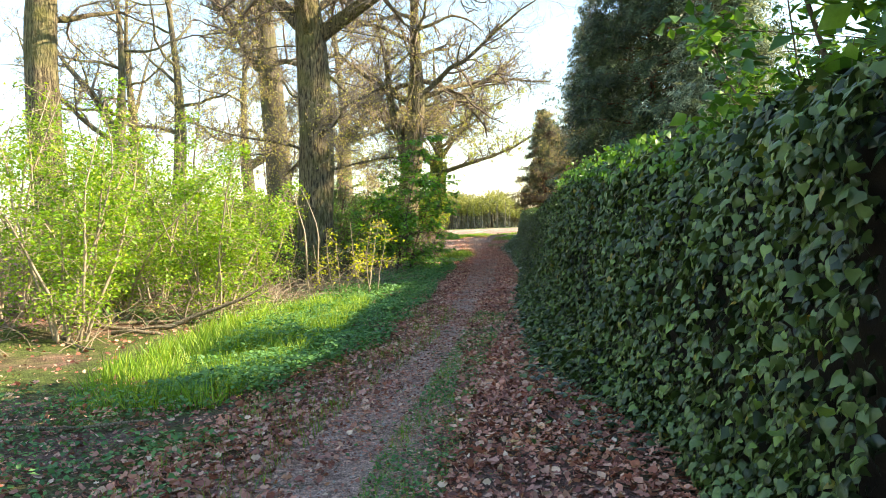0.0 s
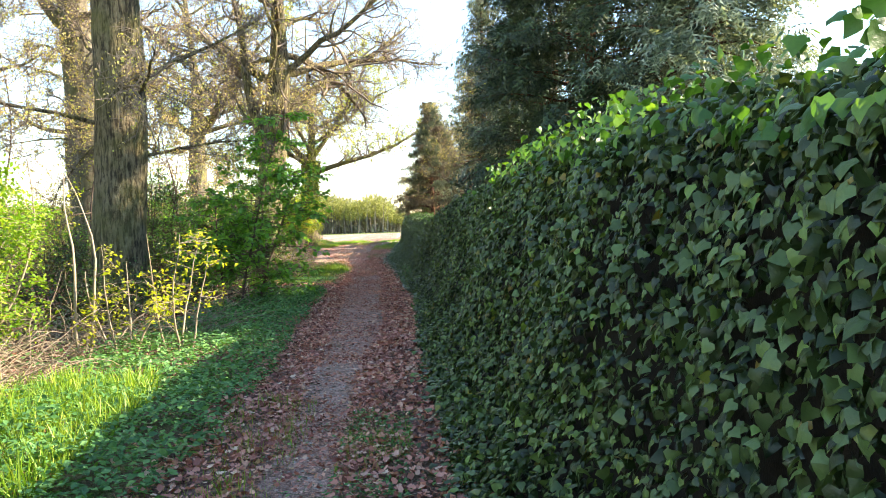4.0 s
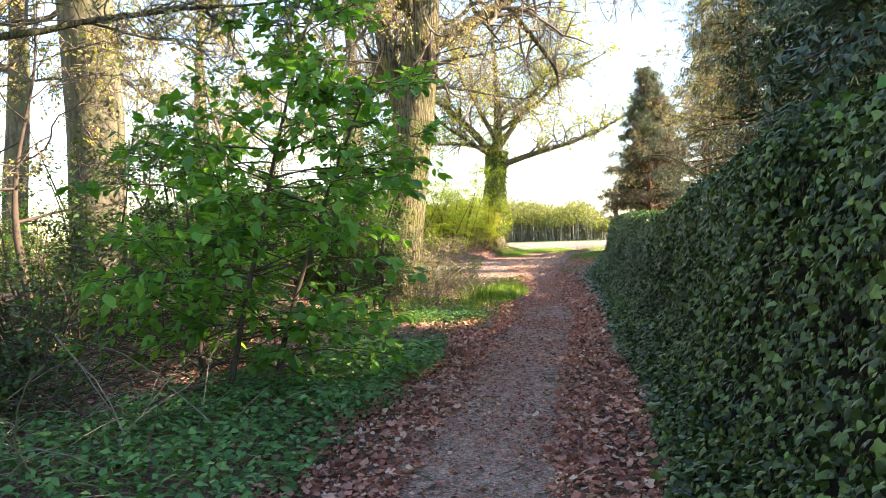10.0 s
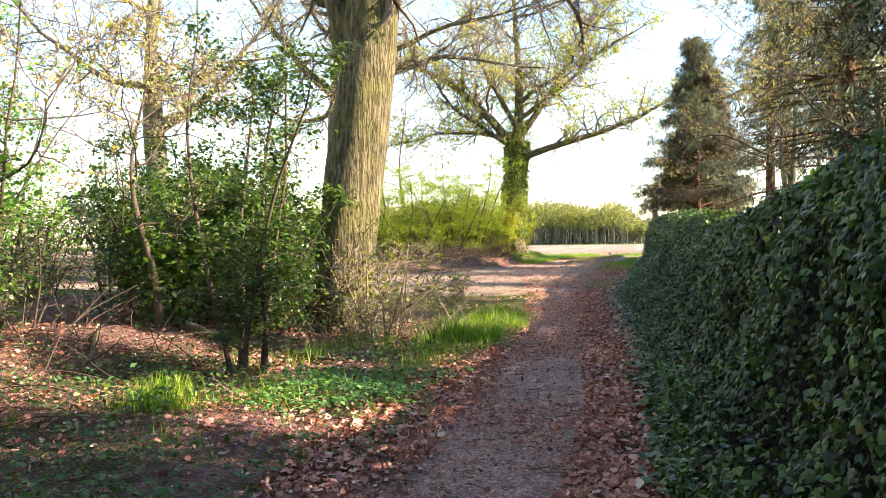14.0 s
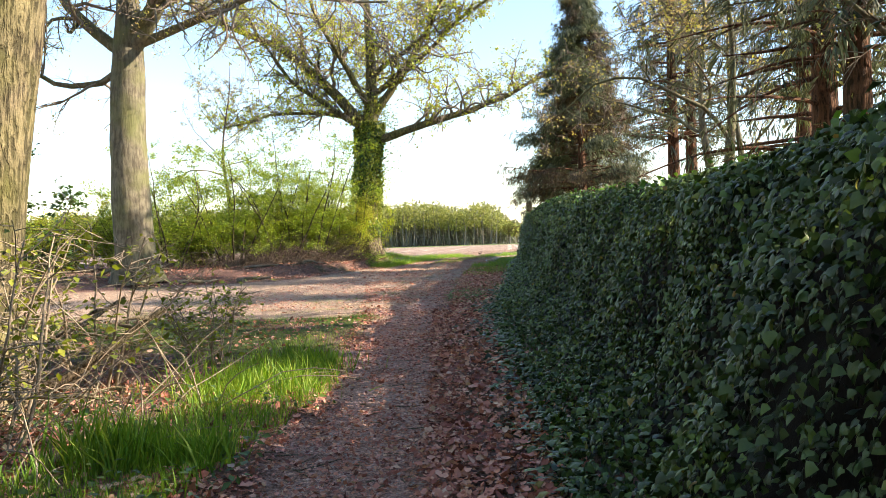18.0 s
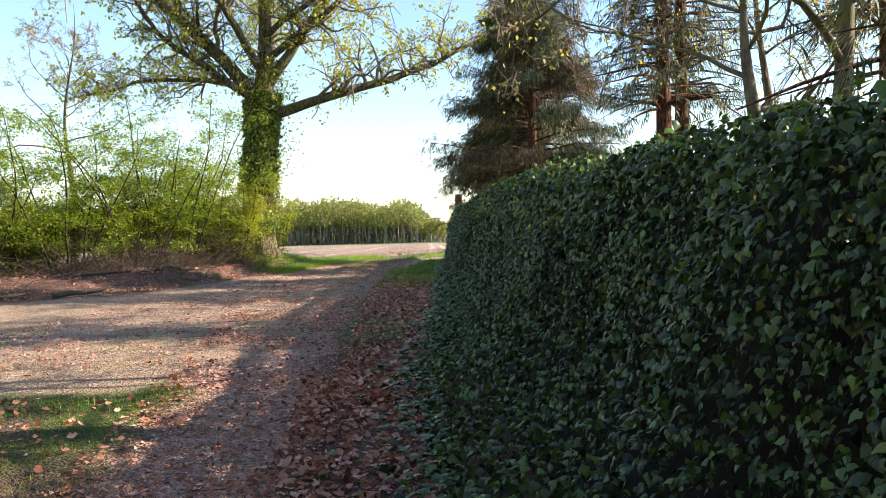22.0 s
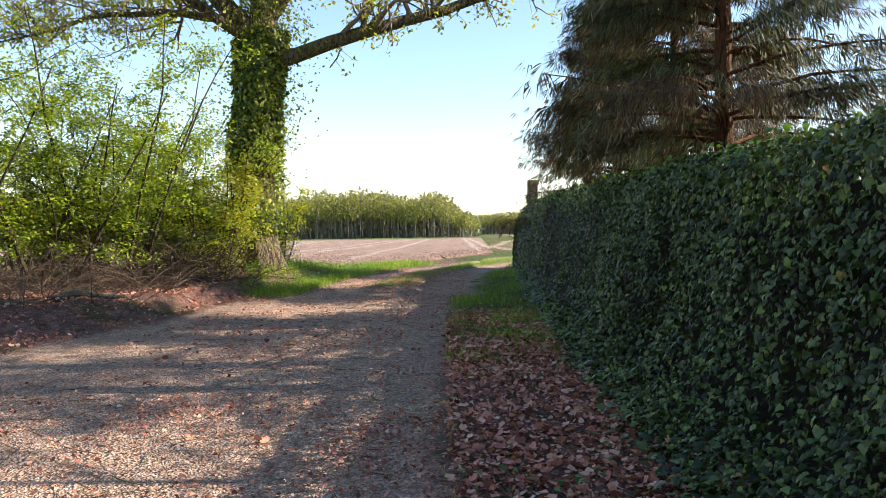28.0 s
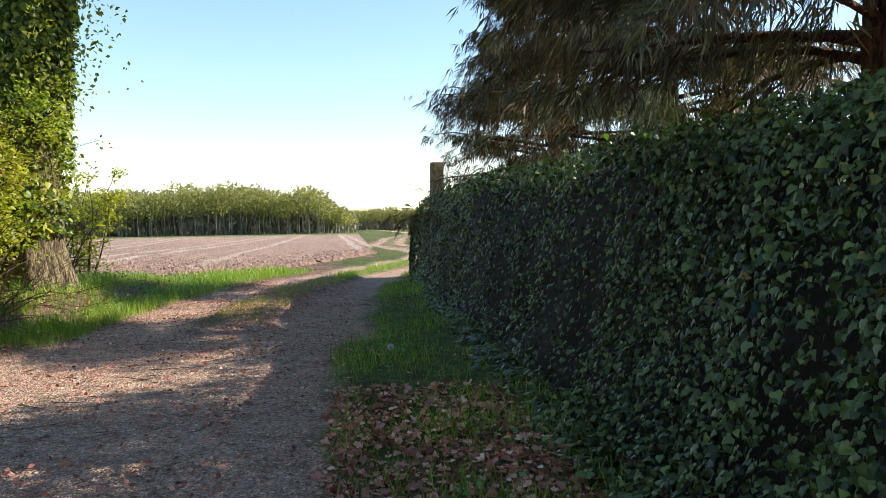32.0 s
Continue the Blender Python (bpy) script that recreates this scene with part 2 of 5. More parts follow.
# ---- mesh helpers ----
def mesh_np(name, V, F, smooth=False):
    """A mesh from arrays: vertices (n, 3) and faces (m, 3 or 4), or a list of such face arrays."""
    me = bpy.data.meshes.new(name)
    Fs = F if isinstance(F, list) else [F]
    V = np.ascontiguousarray(V, dtype=np.float32)
    me.vertices.add(len(V))
    me.vertices.foreach_set("co", V.ravel())
    loops = np.concatenate([f.ravel() for f in Fs]).astype(np.int32)
    sizes = np.concatenate([np.full(len(f), f.shape[1]) for f in Fs]).astype(np.int32)
    me.loops.add(len(loops))
    me.loops.foreach_set("vertex_index", loops)
    me.polygons.add(len(sizes))
    starts = np.concatenate([[0], np.cumsum(sizes)[:-1]]).astype(np.int32)
    me.polygons.foreach_set("loop_start", starts)
    me.polygons.foreach_set("loop_total", sizes)
    if smooth:
        me.polygons.foreach_set("use_smooth", np.ones(len(sizes), dtype=bool))
    me.update(calc_edges=True)
    return me


def thing(name, at, label, category, group="", kind=""):
    e = new(name)
    e.location = at
    e.empty_display_size = 0.2
    return tagged(e, label, category, group, kind)


def part(name, me, material, parent, label="", kind=""):
    """Links a mesh given in world coordinates as one part under a thing that stands unturned."""
    ob = new(name, me)
    if not me.materials:
        me.materials.append(material)
    ob.parent = parent
    base = Vector((0, 0, 0))
    p = parent
    while p is not None:
        base += p.location
        p = p.parent
    ob.location = -base
    return tagged(ob, label, kind=kind)


def unit(a):
    return a / np.maximum(np.linalg.norm(a, axis=-1, keepdims=True), 1e-9)


def scatter(T, F, P, tip, normal, size):
    """Copies of a small shape: its y axis along tip, its z axis near normal. Returns vertices and faces."""
    n = len(P)
    y = unit(np.broadcast_to(np.asarray(tip, float), (n, 3)))
    z = np.broadcast_to(np.asarray(normal, float), (n, 3))
    x = unit(np.cross(y, z) + 1e-6)
    z = np.cross(x, y)
    s = np.broadcast_to(np.asarray(size, float), (n,))[:, None, None]
    V = P[:, None, :] + s * (T[None, :, 0:1] * x[:, None, :] + T[None, :, 1:2] * y[:, None, :] + T[None, :, 2:3] * z[:, None, :])
    out = []
    for f in (F if isinstance(F, list) else [F]):
        out.append((f[None] + (np.arange(n) * len(T))[:, None, None]).reshape(-1, f.shape[1]))
    return V.reshape(-1, 3), out


def fan(outline, centre):
    T = np.array([centre, *outline], float)
    k = len(outline)
    return T, np.array([(0, 1 + i, 1 + (i + 1) % k) for i in range(k)])


IVY_T, IVY_F = fan([(0, 0.04, -0.02), (-0.32, -0.07, -0.06), (-0.55, 0.2, -0.12), (-0.36, 0.5, -0.03), (0, 1.0, -0.16), (0.36, 0.5, -0.03), (0.55, 0.2, -0.12), (0.32, -0.07, -0.06)], (0, 0.34, 0.06))
IVY_SMALL_T, IVY_SMALL_F = fan([(0, -0.04, -0.02), (-0.52, 0.16, -0.09), (-0.32, 0.55, -0.04), (0, 1.0, -0.1), (0.32, 0.55, -0.04), (0.52, 0.16, -0.09)], (0, 0.3, 0.06))
OVAL_T, OVAL_F = np.array([(0, 0, 0), (-0.26, 0.25, 0.05), (-0.3, 0.55, 0.04), (0, 1, -0.1), (0.3, 0.55, 0.04), (0.26, 0.25, 0.05), (0, 0.5, -0.03)], float), np.array([(0, 6, 1), (1, 6, 2), (2, 6, 3), (3, 6, 4), (4, 6, 5), (5, 6, 0)])
DIAM_T, DIAM_F = np.array([(0, 0, 0), (-0.32, 0.45, 0.1), (0, 1, -0.06), (0.32, 0.45, 0.1)], float), np.array([(0, 2, 1), (0, 3, 2)])
DEAD_T, DEAD_F = fan([(0, 0, 0.02), (-0.36, 0.3, 0.16), (-0.2, 0.48, 0.04), (-0.3, 0.74, 0.14), (0, 1.0, 0.08), (0.28, 0.66, 0.0), (0.38, 0.28, 0.1)], (0.0, 0.45, -0.03))
BLADE_T, BLADE_F = np.array([(-0.022, 0, 0), (0.022, 0, 0), (-0.016, 0.55, 0.08), (0.016, 0.55, 0.08), (0, 1.0, 0.3)], float), np.array([(0, 1, 3), (0, 3, 2), (2, 3, 4)])


def spray_shape(pairs, droop, length=0.32, width=0.045):
    T, F = [], []
    for i in range(pairs):
        y = (i + 0.4) / pairs
        z = -droop * y * y
        for s in (-1, 1):
            k = len(T)
            l = length * (1.1 - 0.75 * y)
            T += [(0, y - width, z), (0, y + width, z), (s * l, y + l * 0.55, z - droop * 0.5 * l - 0.05)]
            F.append((k, k + 1, k + 2))
    k = len(T)
    T += [(-0.02, 0, 0), (0.02, 0, 0), (0, 1.08, -droop * 1.1)]
    F.append((k, k + 1, k + 2))
    return np.array(T, float), np.array(F)


SPRAY_T, SPRAY_F = spray_shape(4, 0.35, 0.36, 0.07)


def strand_shape():
    """A bunch of thin needled twigs hanging side by side."""
    T, F = [], []
    for i, (x, y, length, width) in enumerate([(-0.3, 0.12, 0.7, 0.032), (-0.14, 0.02, 1.0, 0.036), (0.0, 0.0, 1.25, 0.036), (0.15, 0.05, 0.9, 0.032), (0.29, 0.16, 0.6, 0.032)]):
        k, z = len(T), 0.1 * math.sin(i * 2.3)
        T += [(x * 0.3, y, 0), (x - width, y + length * 0.35, z), (x * 1.15, y + length, z * 1.6 - 0.05), (x + width, y + length * 0.45, z - 0.03)]
        F += [(k, k + 1, k + 3), (k + 1, k + 2, k + 3)]
    return np.array(T, float), np.array(F)


DROOP_T, DROOP_F = strand_shape()


def rand_dirs(n, r=rng):
    return unit(r.normal(size=(n, 3)))


def tubes(paths, sides):
    """Tapered tubes round polylines: list of (points (k, 3), radii (k,)). Returns vertices and quads."""
    Vs, Fs, off = [], [], 0
    for pts, rad in paths:
        k = len(pts)
        t = unit(np.gradient(pts, axis=0))
        ref = np.array([0.0, 0, 1]) if abs(t[0][2]) < 0.85 else np.array([1.0, 0, 0])
        u = unit(np.cross(t, ref))
        w = np.cross(t, u)
        a = np.linspace(0, 2 * math.pi, sides, endpoint=False)
        ring = np.cos(a)[None, :, None] * u[:, None, :] + np.sin(a)[None, :, None] * w[:, None, :]
        Vs.append((pts[:, None, :] + ring * np.asarray(rad)[:, None, None]).reshape(-1, 3))
        i = np.arange(k - 1)[:, None] * sides
        j = np.arange(sides)[None, :]
        jn = (j + 1) % sides
        Fs.append(np.stack([i + j, i + jn, i + sides + jn, i + sides + j], -1).reshape(-1, 4) + off)
        off += k * sides
    return np.concatenate(Vs), np.concatenate(Fs)


def wander(p, d, length, k, wob, lift, r):
    """A crooked line of k points from p along d that bends upwards by lift."""
    pts = [np.array(p, float)]
    d = unit(np.array(d, float))
    for _ in range(k - 1):
        d = unit(d + r.normal(size=3) * wob + np.array([0, 0, lift]))
        pts.append(pts[-1] + d * length / (k - 1))
    return np.array(pts)


def wander_many(P, D, L, k, wob, lift, r):
    """Many crooked lines at once: (n, k, 3)."""
    n = len(P)
    d = unit(np.asarray(D, float))
    out = np.empty((n, k, 3))
    out[:, 0] = P
    step = (np.broadcast_to(np.asarray(L, float), (n,)) / (k - 1))[:, None]
    for i in range(1, k):
        d = unit(d + r.normal(size=(n, 3)) * wob + np.array([0, 0, lift]))
        out[:, i] = out[:, i - 1] + d * step
    return out


def tubes_many(L, R, sides):
    """Tubes round many lines of equal length: L (n, k, 3), R (n, k)."""
    n, k, _ = L.shape
    t = unit(np.gradient(L, axis=1))
    ref = np.where(np.abs(t[:, :1, 2:]) < 0.85, np.array([0, 0, 1.0]), np.array([1.0, 0, 0]))
    u = unit(np.cross(t, np.broadcast_to(ref, t.shape)))
    w = np.cross(t, u)
    a = np.linspace(0, 2 * math.pi, sides, endpoint=False)
    V = L[:, :, None, :] + (np.cos(a)[None, None, :, None] * u[:, :, None, :] + np.sin(a)[None, None, :, None] * w[:, :, None, :]) * R[:, :, None, None]
    i = np.arange(k - 1)[:, None] * sides
    j = np.arange(sides)[None, :]
    jn = (j + 1) % sides
    q = np.stack([i + j, i + jn, i + sides + jn, i + sides + j], -1).reshape(-1, 4)
    F = (q[None] + (np.arange(n) * k * sides)[:, None, None]).reshape(-1, 4)
    return V.reshape(-1, 3), F


def along(L, f):
    """Points at fractions f (n, m) of the lines L (n, k, 3)."""
    n, k, _ = L.shape
    p = np.clip(f, 0, 1) * (k - 1)
    i = np.minimum(p.astype(int), k - 2)
    g = (p - i)[..., None]
    rows_ = np.arange(n)[:, None]
    return L[rows_, i] * (1 - g) + L[rows_, i + 1] * g


# ---- the lie of the land ----
FOOT_Y = [-16, -5, -3.8, -2.6, -1.3, 0.3, 3.2, 8, 12, 14.7, 16, 18, 20, 22.8, 26, 28, 31, 34, 36.5, 40, 44, 48, 51, 56, 61]
FOOT_X = [2.0, 1.5, 1.4, 1.15, 0.68, 0.42, 0.24, 0.04, -0.03, -0.05, -0.18, -0.36, -0.46, -0.6, -0.72, -0.9, -1.2, -1.45, -1.38, -1.26, -1.4, -1.36, -1.42, -1.3, -1.2]
TOP_Y = [-16, -2, 1, 4, 8, 10, 12, 15, 18, 21.5, 27, 31, 36, 40, 44, 61]
TOP_Z = [2.2, 2.22, 2.27, 2.4, 2.33, 2.24, 2.14, 2.06, 1.97, 1.77, 1.73, 1.76, 1.86, 1.95, 1.95, 1.9]
FACE_Y = [-16, -4.2, -3, -1.5, 0.25, 4.6, 7, 16.4, 18.7, 21, 24, 28.7, 30, 32.2, 34, 40.3, 44.8, 50, 56, 61]
FACE_X = [2.1, 1.58, 1.5, 1.38, 1.18, 0.87, 0.8, 0.43, 0.33, 0.2, 0.13, 0.06, -0.02, -0.2, -0.3, -0.68, -0.78, -0.95, -1.1, -1.12]
PATH_L = ([-16, -2, 1, 4, 6, 11, 16, 22, 25, 28, 33, 38, 46], [-1.7, -1.45, -1.2, -1.2, -1.32, -1.55, -1.85, -2.2, -2.4, -2.65, -3.3, -4.2, -5.8])
PATH_R = ([-16, -2, 4, 6, 11, 16, 21, 24, 27, 33, 40, 46], [0.2, -0.2, -0.58, -0.62, -0.52, -0.82, -0.95, -1.25, -1.55, -2.25, -2.7, -2.95])
LANE_C_Y = [44, 50, 53, 56, 59.6, 62.6, 66, 71.4, 76, 81, 89, 99, 130, 200]
LANE_C_X = [-4.9, -4.4, -4.15, -3.85, -3.15, -2.4, -1.3, 0.6, 1.2, 0.9, 0.1, -0.2, 2.0, 10.0]


def foot(y):
    return np.interp(y, FOOT_Y, FOOT_X)


def sstep(a, b, x):
    t = np.clip((x - a) / (b - a), 0, 1)
    return t * t * (3 - 2 * t)


def vnoise(x, y, s, seed=0):
    """Smooth value noise on a plane."""
    X, Y = np.asarray(x) / s + seed * 17.3, np.asarray(y) / s + seed * 5.1
    i, j = np.floor(X), np.floor(Y)
    f, g = X - i, Y - j
    f, g = f * f * (3 - 2 * f), g * g * (3 - 2 * g)

    def h(a, b):
        v = np.sin(a * 127.1 + b * 311.7 + seed * 3.3) * 43758.5453
        return v - np.floor(v)
    return (h(i, j) * (1 - f) + h(i + 1, j) * f) * (1 - g) + (h(i, j + 1) * (1 - f) + h(i + 1, j + 1) * f) * g


def zones(x, y):
    """How far each point belongs to footpath, lane, field and grass, 0 to 1."""
    wob = (vnoise(x, y, 0.8, 1) - 0.5) * 0.42 + (vnoise(x, y, 0.25, 2) - 0.5) * 0.18
    pl, pr = np.interp(y, *PATH_L), np.interp(y, *PATH_R)
    path = sstep(0.2, -0.16, pl + wob - x) * sstep(0.2, -0.16, x - pr - wob) * sstep(47, 44, y)
    near = np.interp(x, [-40, -12, -7.4, -3.8, -3.0, 2], [29, 32.3, 33.8, 33.8, 36, 40])
    far = np.interp(x, [-40, -20, -11.5, -7.7, -6.9, -6.4], [30, 37, 41.5, 44.0, 47.0, 80])
    lane_w = sstep(-0.25, 0.25, y - near + wob) * sstep(-0.25, 0.25, far - y + wob) * sstep(-2.6, -2.95, x + wob * 0.7) * sstep(54, 46, y)
    c = np.interp(y, LANE_C_Y, LANE_C_X)
    half = np.interp(y, [44, 50, 56, 60, 66, 90], [2.0, 1.75, 1.65, 1.45, 1.3, 1.3])
    lane_n = sstep(0.2, -0.2, np.abs(x - c) - half + wob) * sstep(43, 46, y)
    lane = np.maximum(lane_w, lane_n)
    strip = sstep(0.28, 0.05, np.abs(x - c) - 0.3 + wob * 0.8) * sstep(50.5, 53, y) * lane_n
    fe = np.interp(x, [-300, -40, -9.5, -6.7, -4.9, -3.1, -1.9, -1.4, -1.0], [75, 66, 63.5, 63.3, 65.8, 70.5, 76, 90, 400])
    field = sstep(-0.4, 0.5, y - fe + wob)
    return path, lane * (1 - 0.75 * strip), field, strip


def ground_z(x, y):
    x, y = np.asarray(x, float), np.asarray(y, float)
    base = np.interp(y, [-40, 8, 20, 28, 34, 44, 55, 66], [0, 0.02, 0.04, -0.1, 0.0, 0.12, 0.17, 0.1])
    far = np.maximum(y - 62, 0)
    base = base - 0.0085 * far * sstep(0, 40, far)
    edge = np.interp(y, [-40, 10, 24, 32, 33.5, 34], [-6.5, -6, -5.6, -5.2, -6, -30])
    bank_s = 0.32 * sstep(0, -2.5, x - edge) * sstep(33.5, 31, y)
    edge2 = np.interp(x, [-40, -20, -11.5, -7.9, -7.2, -6.6, -6.3], [31, 38, 42.3, 44.8, 47.5, 54, 60])
    bank_n = (0.26 + 0.14 * (vnoise(x, y, 0.7, 8) - 0.5)) * sstep(-0.2, 2.2, y - edge2) * sstep(62, 57, y) * sstep(-5.6, -7.4, x)
    grain = (vnoise(x, y, 1.7, 3) - 0.5) * 0.07 + (vnoise(x, y, 0.35, 4) - 0.5) * 0.03
    worn = zones(x, y)
    hard = np.clip(worn[0] + worn[1], 0, 1)
    z = base + bank_s + bank_n + grain * (1 - 0.75 * hard) - 0.03 * hard + 0.05 * worn[3]
    fur = worn[2] * (0.07 * (vnoise(x, y, 0.5, 6) - 0.5) + 0.1 * (vnoise(x, y, 0.22, 7) - 0.5)) * sstep(120, 70, y)
    return z + fur


# ---- ground: one sheet to the horizon ----
def graded(lo, hi, step, far, growth):
    a = list(np.arange(lo, hi + step, step))
    s = step
    while a[-1] < far[1]:
        s *= growth
        a.append(a[-1] + s)
    s = step
    while a[0] > far[0]:
        s *= growth
        a.insert(0, a[0] - s)
    return np.array(a)


gx = graded(-12, 2, 0.17, (-2500, 2500), 1.16)
gy = graded(-9, 70, 0.21, (-1500, 3000), 1.13)
GX, GY = np.meshgrid(gx, gy)
GZ = ground_z(GX, GY)
nx, ny = len(gx), len(gy)
idx = np.arange(nx * ny).reshape(ny, nx)
quads = np.stack([idx[:-1, :-1], idx[:-1, 1:], idx[1:, 1:], idx[1:, :-1]], -1).reshape(-1, 4)
g_me = mesh_np("ground", np.stack([GX, GY, GZ], -1).reshape(-1, 3), quads, smooth=True)
for key, val in zip(("path", "lane", "field", "strip"), zones(GX, GY)):
    g_me.attributes.new("zone_" + key, "FLOAT", "POINT").data.foreach_set("value", val.ravel().astype(np.float32))
patch = vnoise(GX, GY, 1.2, 9) + 0.4 * vnoise(GX, GY, 0.3, 10)
verge = sstep(0.35, 0.75, patch * (0.35 + sstep(-2.0, -3.2, GX) * sstep(29.5, 31, GY) * sstep(34.5, 33.6, GY) + sstep(-3.0, -2.8, GX) * sstep(45, 48, GY) + 0.25 * sstep(56, 60, GY) + sstep(-1.5, -2.2, GX) * sstep(9, 5, GY) * 0.6))
g_me.attributes.new("zone_verge", "FLOAT", "POINT").data.foreach_set("value", verge.ravel().astype(np.float32))
M_GROUND, nt, out = mat_new("ground_soil")
pos = node(nt, "ShaderNodeNewGeometry").outputs["Position"]


def attr(key):
    return node(nt, "ShaderNodeAttribute", attribute_name="zone_" + key).outputs["Fac"]


n_big, n_mid, n_fine, n_grit = noise_tex(nt, pos, 0.6, 4), noise_tex(nt, pos, 5, 5), noise_tex(nt, pos, 40, 4), noise_tex(nt, pos, 160, 3)
grit = node(nt, "ShaderNodeTexVoronoi", {"Vector": pos, "Scale": 55.0}).outputs["Distance"]
grit2 = node(nt, "ShaderNodeTexVoronoi", {"Vector": pos, "Scale": 24.0}).outputs["Distance"]
soil = ramp(nt, n_mid, [(0.25, (0.1, 0.055, 0.043)), (0.55, (0.23, 0.13, 0.1)), (0.8, (0.37, 0.22, 0.175))])
soil = mix(nt, ramp(nt, n_big, [(0.5, (0, 0, 0)), (0.62, (0.55, 0.55, 0.55))]), soil, (0.05, 0.085, 0.02))
green = ramp(nt, n_mid, [(0.25, (0.06, 0.05, 0.025)), (0.5, (0.09, 0.12, 0.03)), (0.8, (0.17, 0.2, 0.05))])
soil = mix(nt, attr("verge"), soil, green)
dirt = ramp(nt, n_mid, [(0.2, (0.45, 0.27, 0.215)), (0.55, (0.72, 0.455, 0.365)), (0.85, (0.86, 0.62, 0.52))])
blot = noise_tex(nt, pos, 14, 5, 0.7)
dirt = mix(nt, 0.75, dirt, ramp(nt, blot, [(0.32, (0.42, 0.38, 0.36)), (0.5, (1.0, 1.0, 1.0)), (0.68, (1.5, 1.45, 1.4))]), "MULTIPLY")
dirt = mix(nt, 0.4, dirt, ramp(nt, grit2, [(0.1, (1.25, 1.2, 1.15)), (0.6, (0.65, 0.6, 0.56))]), "MULTIPLY")
dirt = mix(nt, 0.65, dirt, ramp(nt, grit, [(0.1, (1.3, 1.28, 1.25)), (0.55, (0.6, 0.58, 0.55))]), "MULTIPLY")
gravel = ramp(nt, n_mid, [(0.2, (0.41, 0.29, 0.21)), (0.55, (0.67, 0.49, 0.37)), (0.85, (0.82, 0.65, 0.5))])
gravel = mix(nt, 0.6, gravel, ramp(nt, blot, [(0.32, (0.5, 0.46, 0.43)), (0.5, (1.0, 1.0, 1.0)), (0.68, (1.4, 1.36, 1.3))]), "MULTIPLY")
gravel = mix(nt, 0.7, gravel, ramp(nt, grit, [(0.1, (1.35, 1.33, 1.3)), (0.55, (0.55, 0.52, 0.49))]), "MULTIPLY")
gravel = mix(nt, 0.6, gravel, ramp(nt, grit2, [(0.1, (1.3, 1.28, 1.25)), (0.6, (0.6, 0.56, 0.52))]), "MULTIPLY")
rows = node(nt, "ShaderNodeMapping", {"Vector": pos, "Rotation": (0, 0, radians(2)), "Scale": (1, 0.06, 1)}).outputs[0]
n_row = noise_tex(nt, rows, 0.9, 3)
plough = ramp(nt, n_mid, [(0.25, (0.22, 0.14, 0.1)), (0.55, (0.38, 0.265, 0.195)), (0.85, (0.5, 0.36, 0.275))])
sep = node(nt, "ShaderNodeSeparateXYZ", {0: mix(nt, 0.5, pos, node(nt, "ShaderNodeTexNoise", {"Vector": pos, "Scale": 0.15}).outputs["Color"], "ADD")})
for c, slope in ((-5.9, -0.13), (-7.9, -0.13), (-12.0, -0.02), (-10.2, -0.02), (0.2, -0.025), (1.2, -0.025), (-17.0, -0.2), (-19.0, -0.2), (-5.2, -0.03)):
    run = node(nt, "ShaderNodeMath", {0: sep.outputs[1], 1: -slope}, operation="MULTIPLY").outputs[0]
    off = node(nt, "ShaderNodeMath", {0: node(nt, "ShaderNodeMath", {0: sep.outputs[0], 1: run}, operation="ADD").outputs[0], 1: c}, operation="SUBTRACT").outputs[0]
    near_line = node(nt, "ShaderNodeMapRange", {0: node(nt, "ShaderNodeMath", {0: off}, operation="ABSOLUTE").outputs[0], 1: 0.16, 2: 0.34, 3: 0.75, 4: 0.0}).outputs[0]
    plough = mix(nt, near_line, plough, (0.52, 0.42, 0.33))
plough = mix(nt, 0.4, plough, ramp(nt, n_row, [(0.3, (0.7, 0.7, 0.7)), (0.7, (1.25, 1.22, 1.2))]), "MULTIPLY")
dist = node(nt, "ShaderNodeSeparateXYZ", {0: pos})
margin = node(nt, "ShaderNodeMapRange", {0: dist.outputs[1], 1: 190.0, 2: 215.0}).outputs[0]
plough = mix(nt, margin, plough, (0.11, 0.16, 0.04))
col = mix(nt, attr("path"), soil, dirt)
col = mix(nt, attr("field"), col, plough)
col = mix(nt, attr("lane"), col, gravel)
col = mix(nt, 0.85, col, ramp(nt, n_fine, [(0.3, (0.5, 0.5, 0.5)), (0.7, (1.55, 1.55, 1.55))]), "MULTIPLY")
col = mix(nt, 0.6, col, ramp(nt, n_grit, [(0.3, (0.5, 0.5, 0.5)), (0.7, (1.55, 1.55, 1.55))]), "MULTIPLY")
hgt = node(nt, "ShaderNodeMath", {0: node(nt, "ShaderNodeMath", {0: n_fine, 1: grit}, operation="SUBTRACT").outputs[0], 1: grit2}, operation="SUBTRACT").outputs[0]
bump = node(nt, "ShaderNodeBump", {"Height": hgt, "Strength": 0.9, "Distance": 0.035})
b = node(nt, "ShaderNodeBsdfPrincipled", {"Base Color": col, "Roughness": 0.95, "Specular IOR Level": 0.15, "Normal": bump.outputs[0]})
nt.links.new(b.outputs[0], out.inputs[0])
ground = new("ground", g_me)
g_me.materials.append(M_GROUND)
tagged(ground, "bare earth footpath and gravel lane through woodland edge to a ploughed field", "ground", kind="structure")


def on_ground(x, y, dz=0.0):
    return np.stack([x, y, ground_z(x, y) + dz], -1)


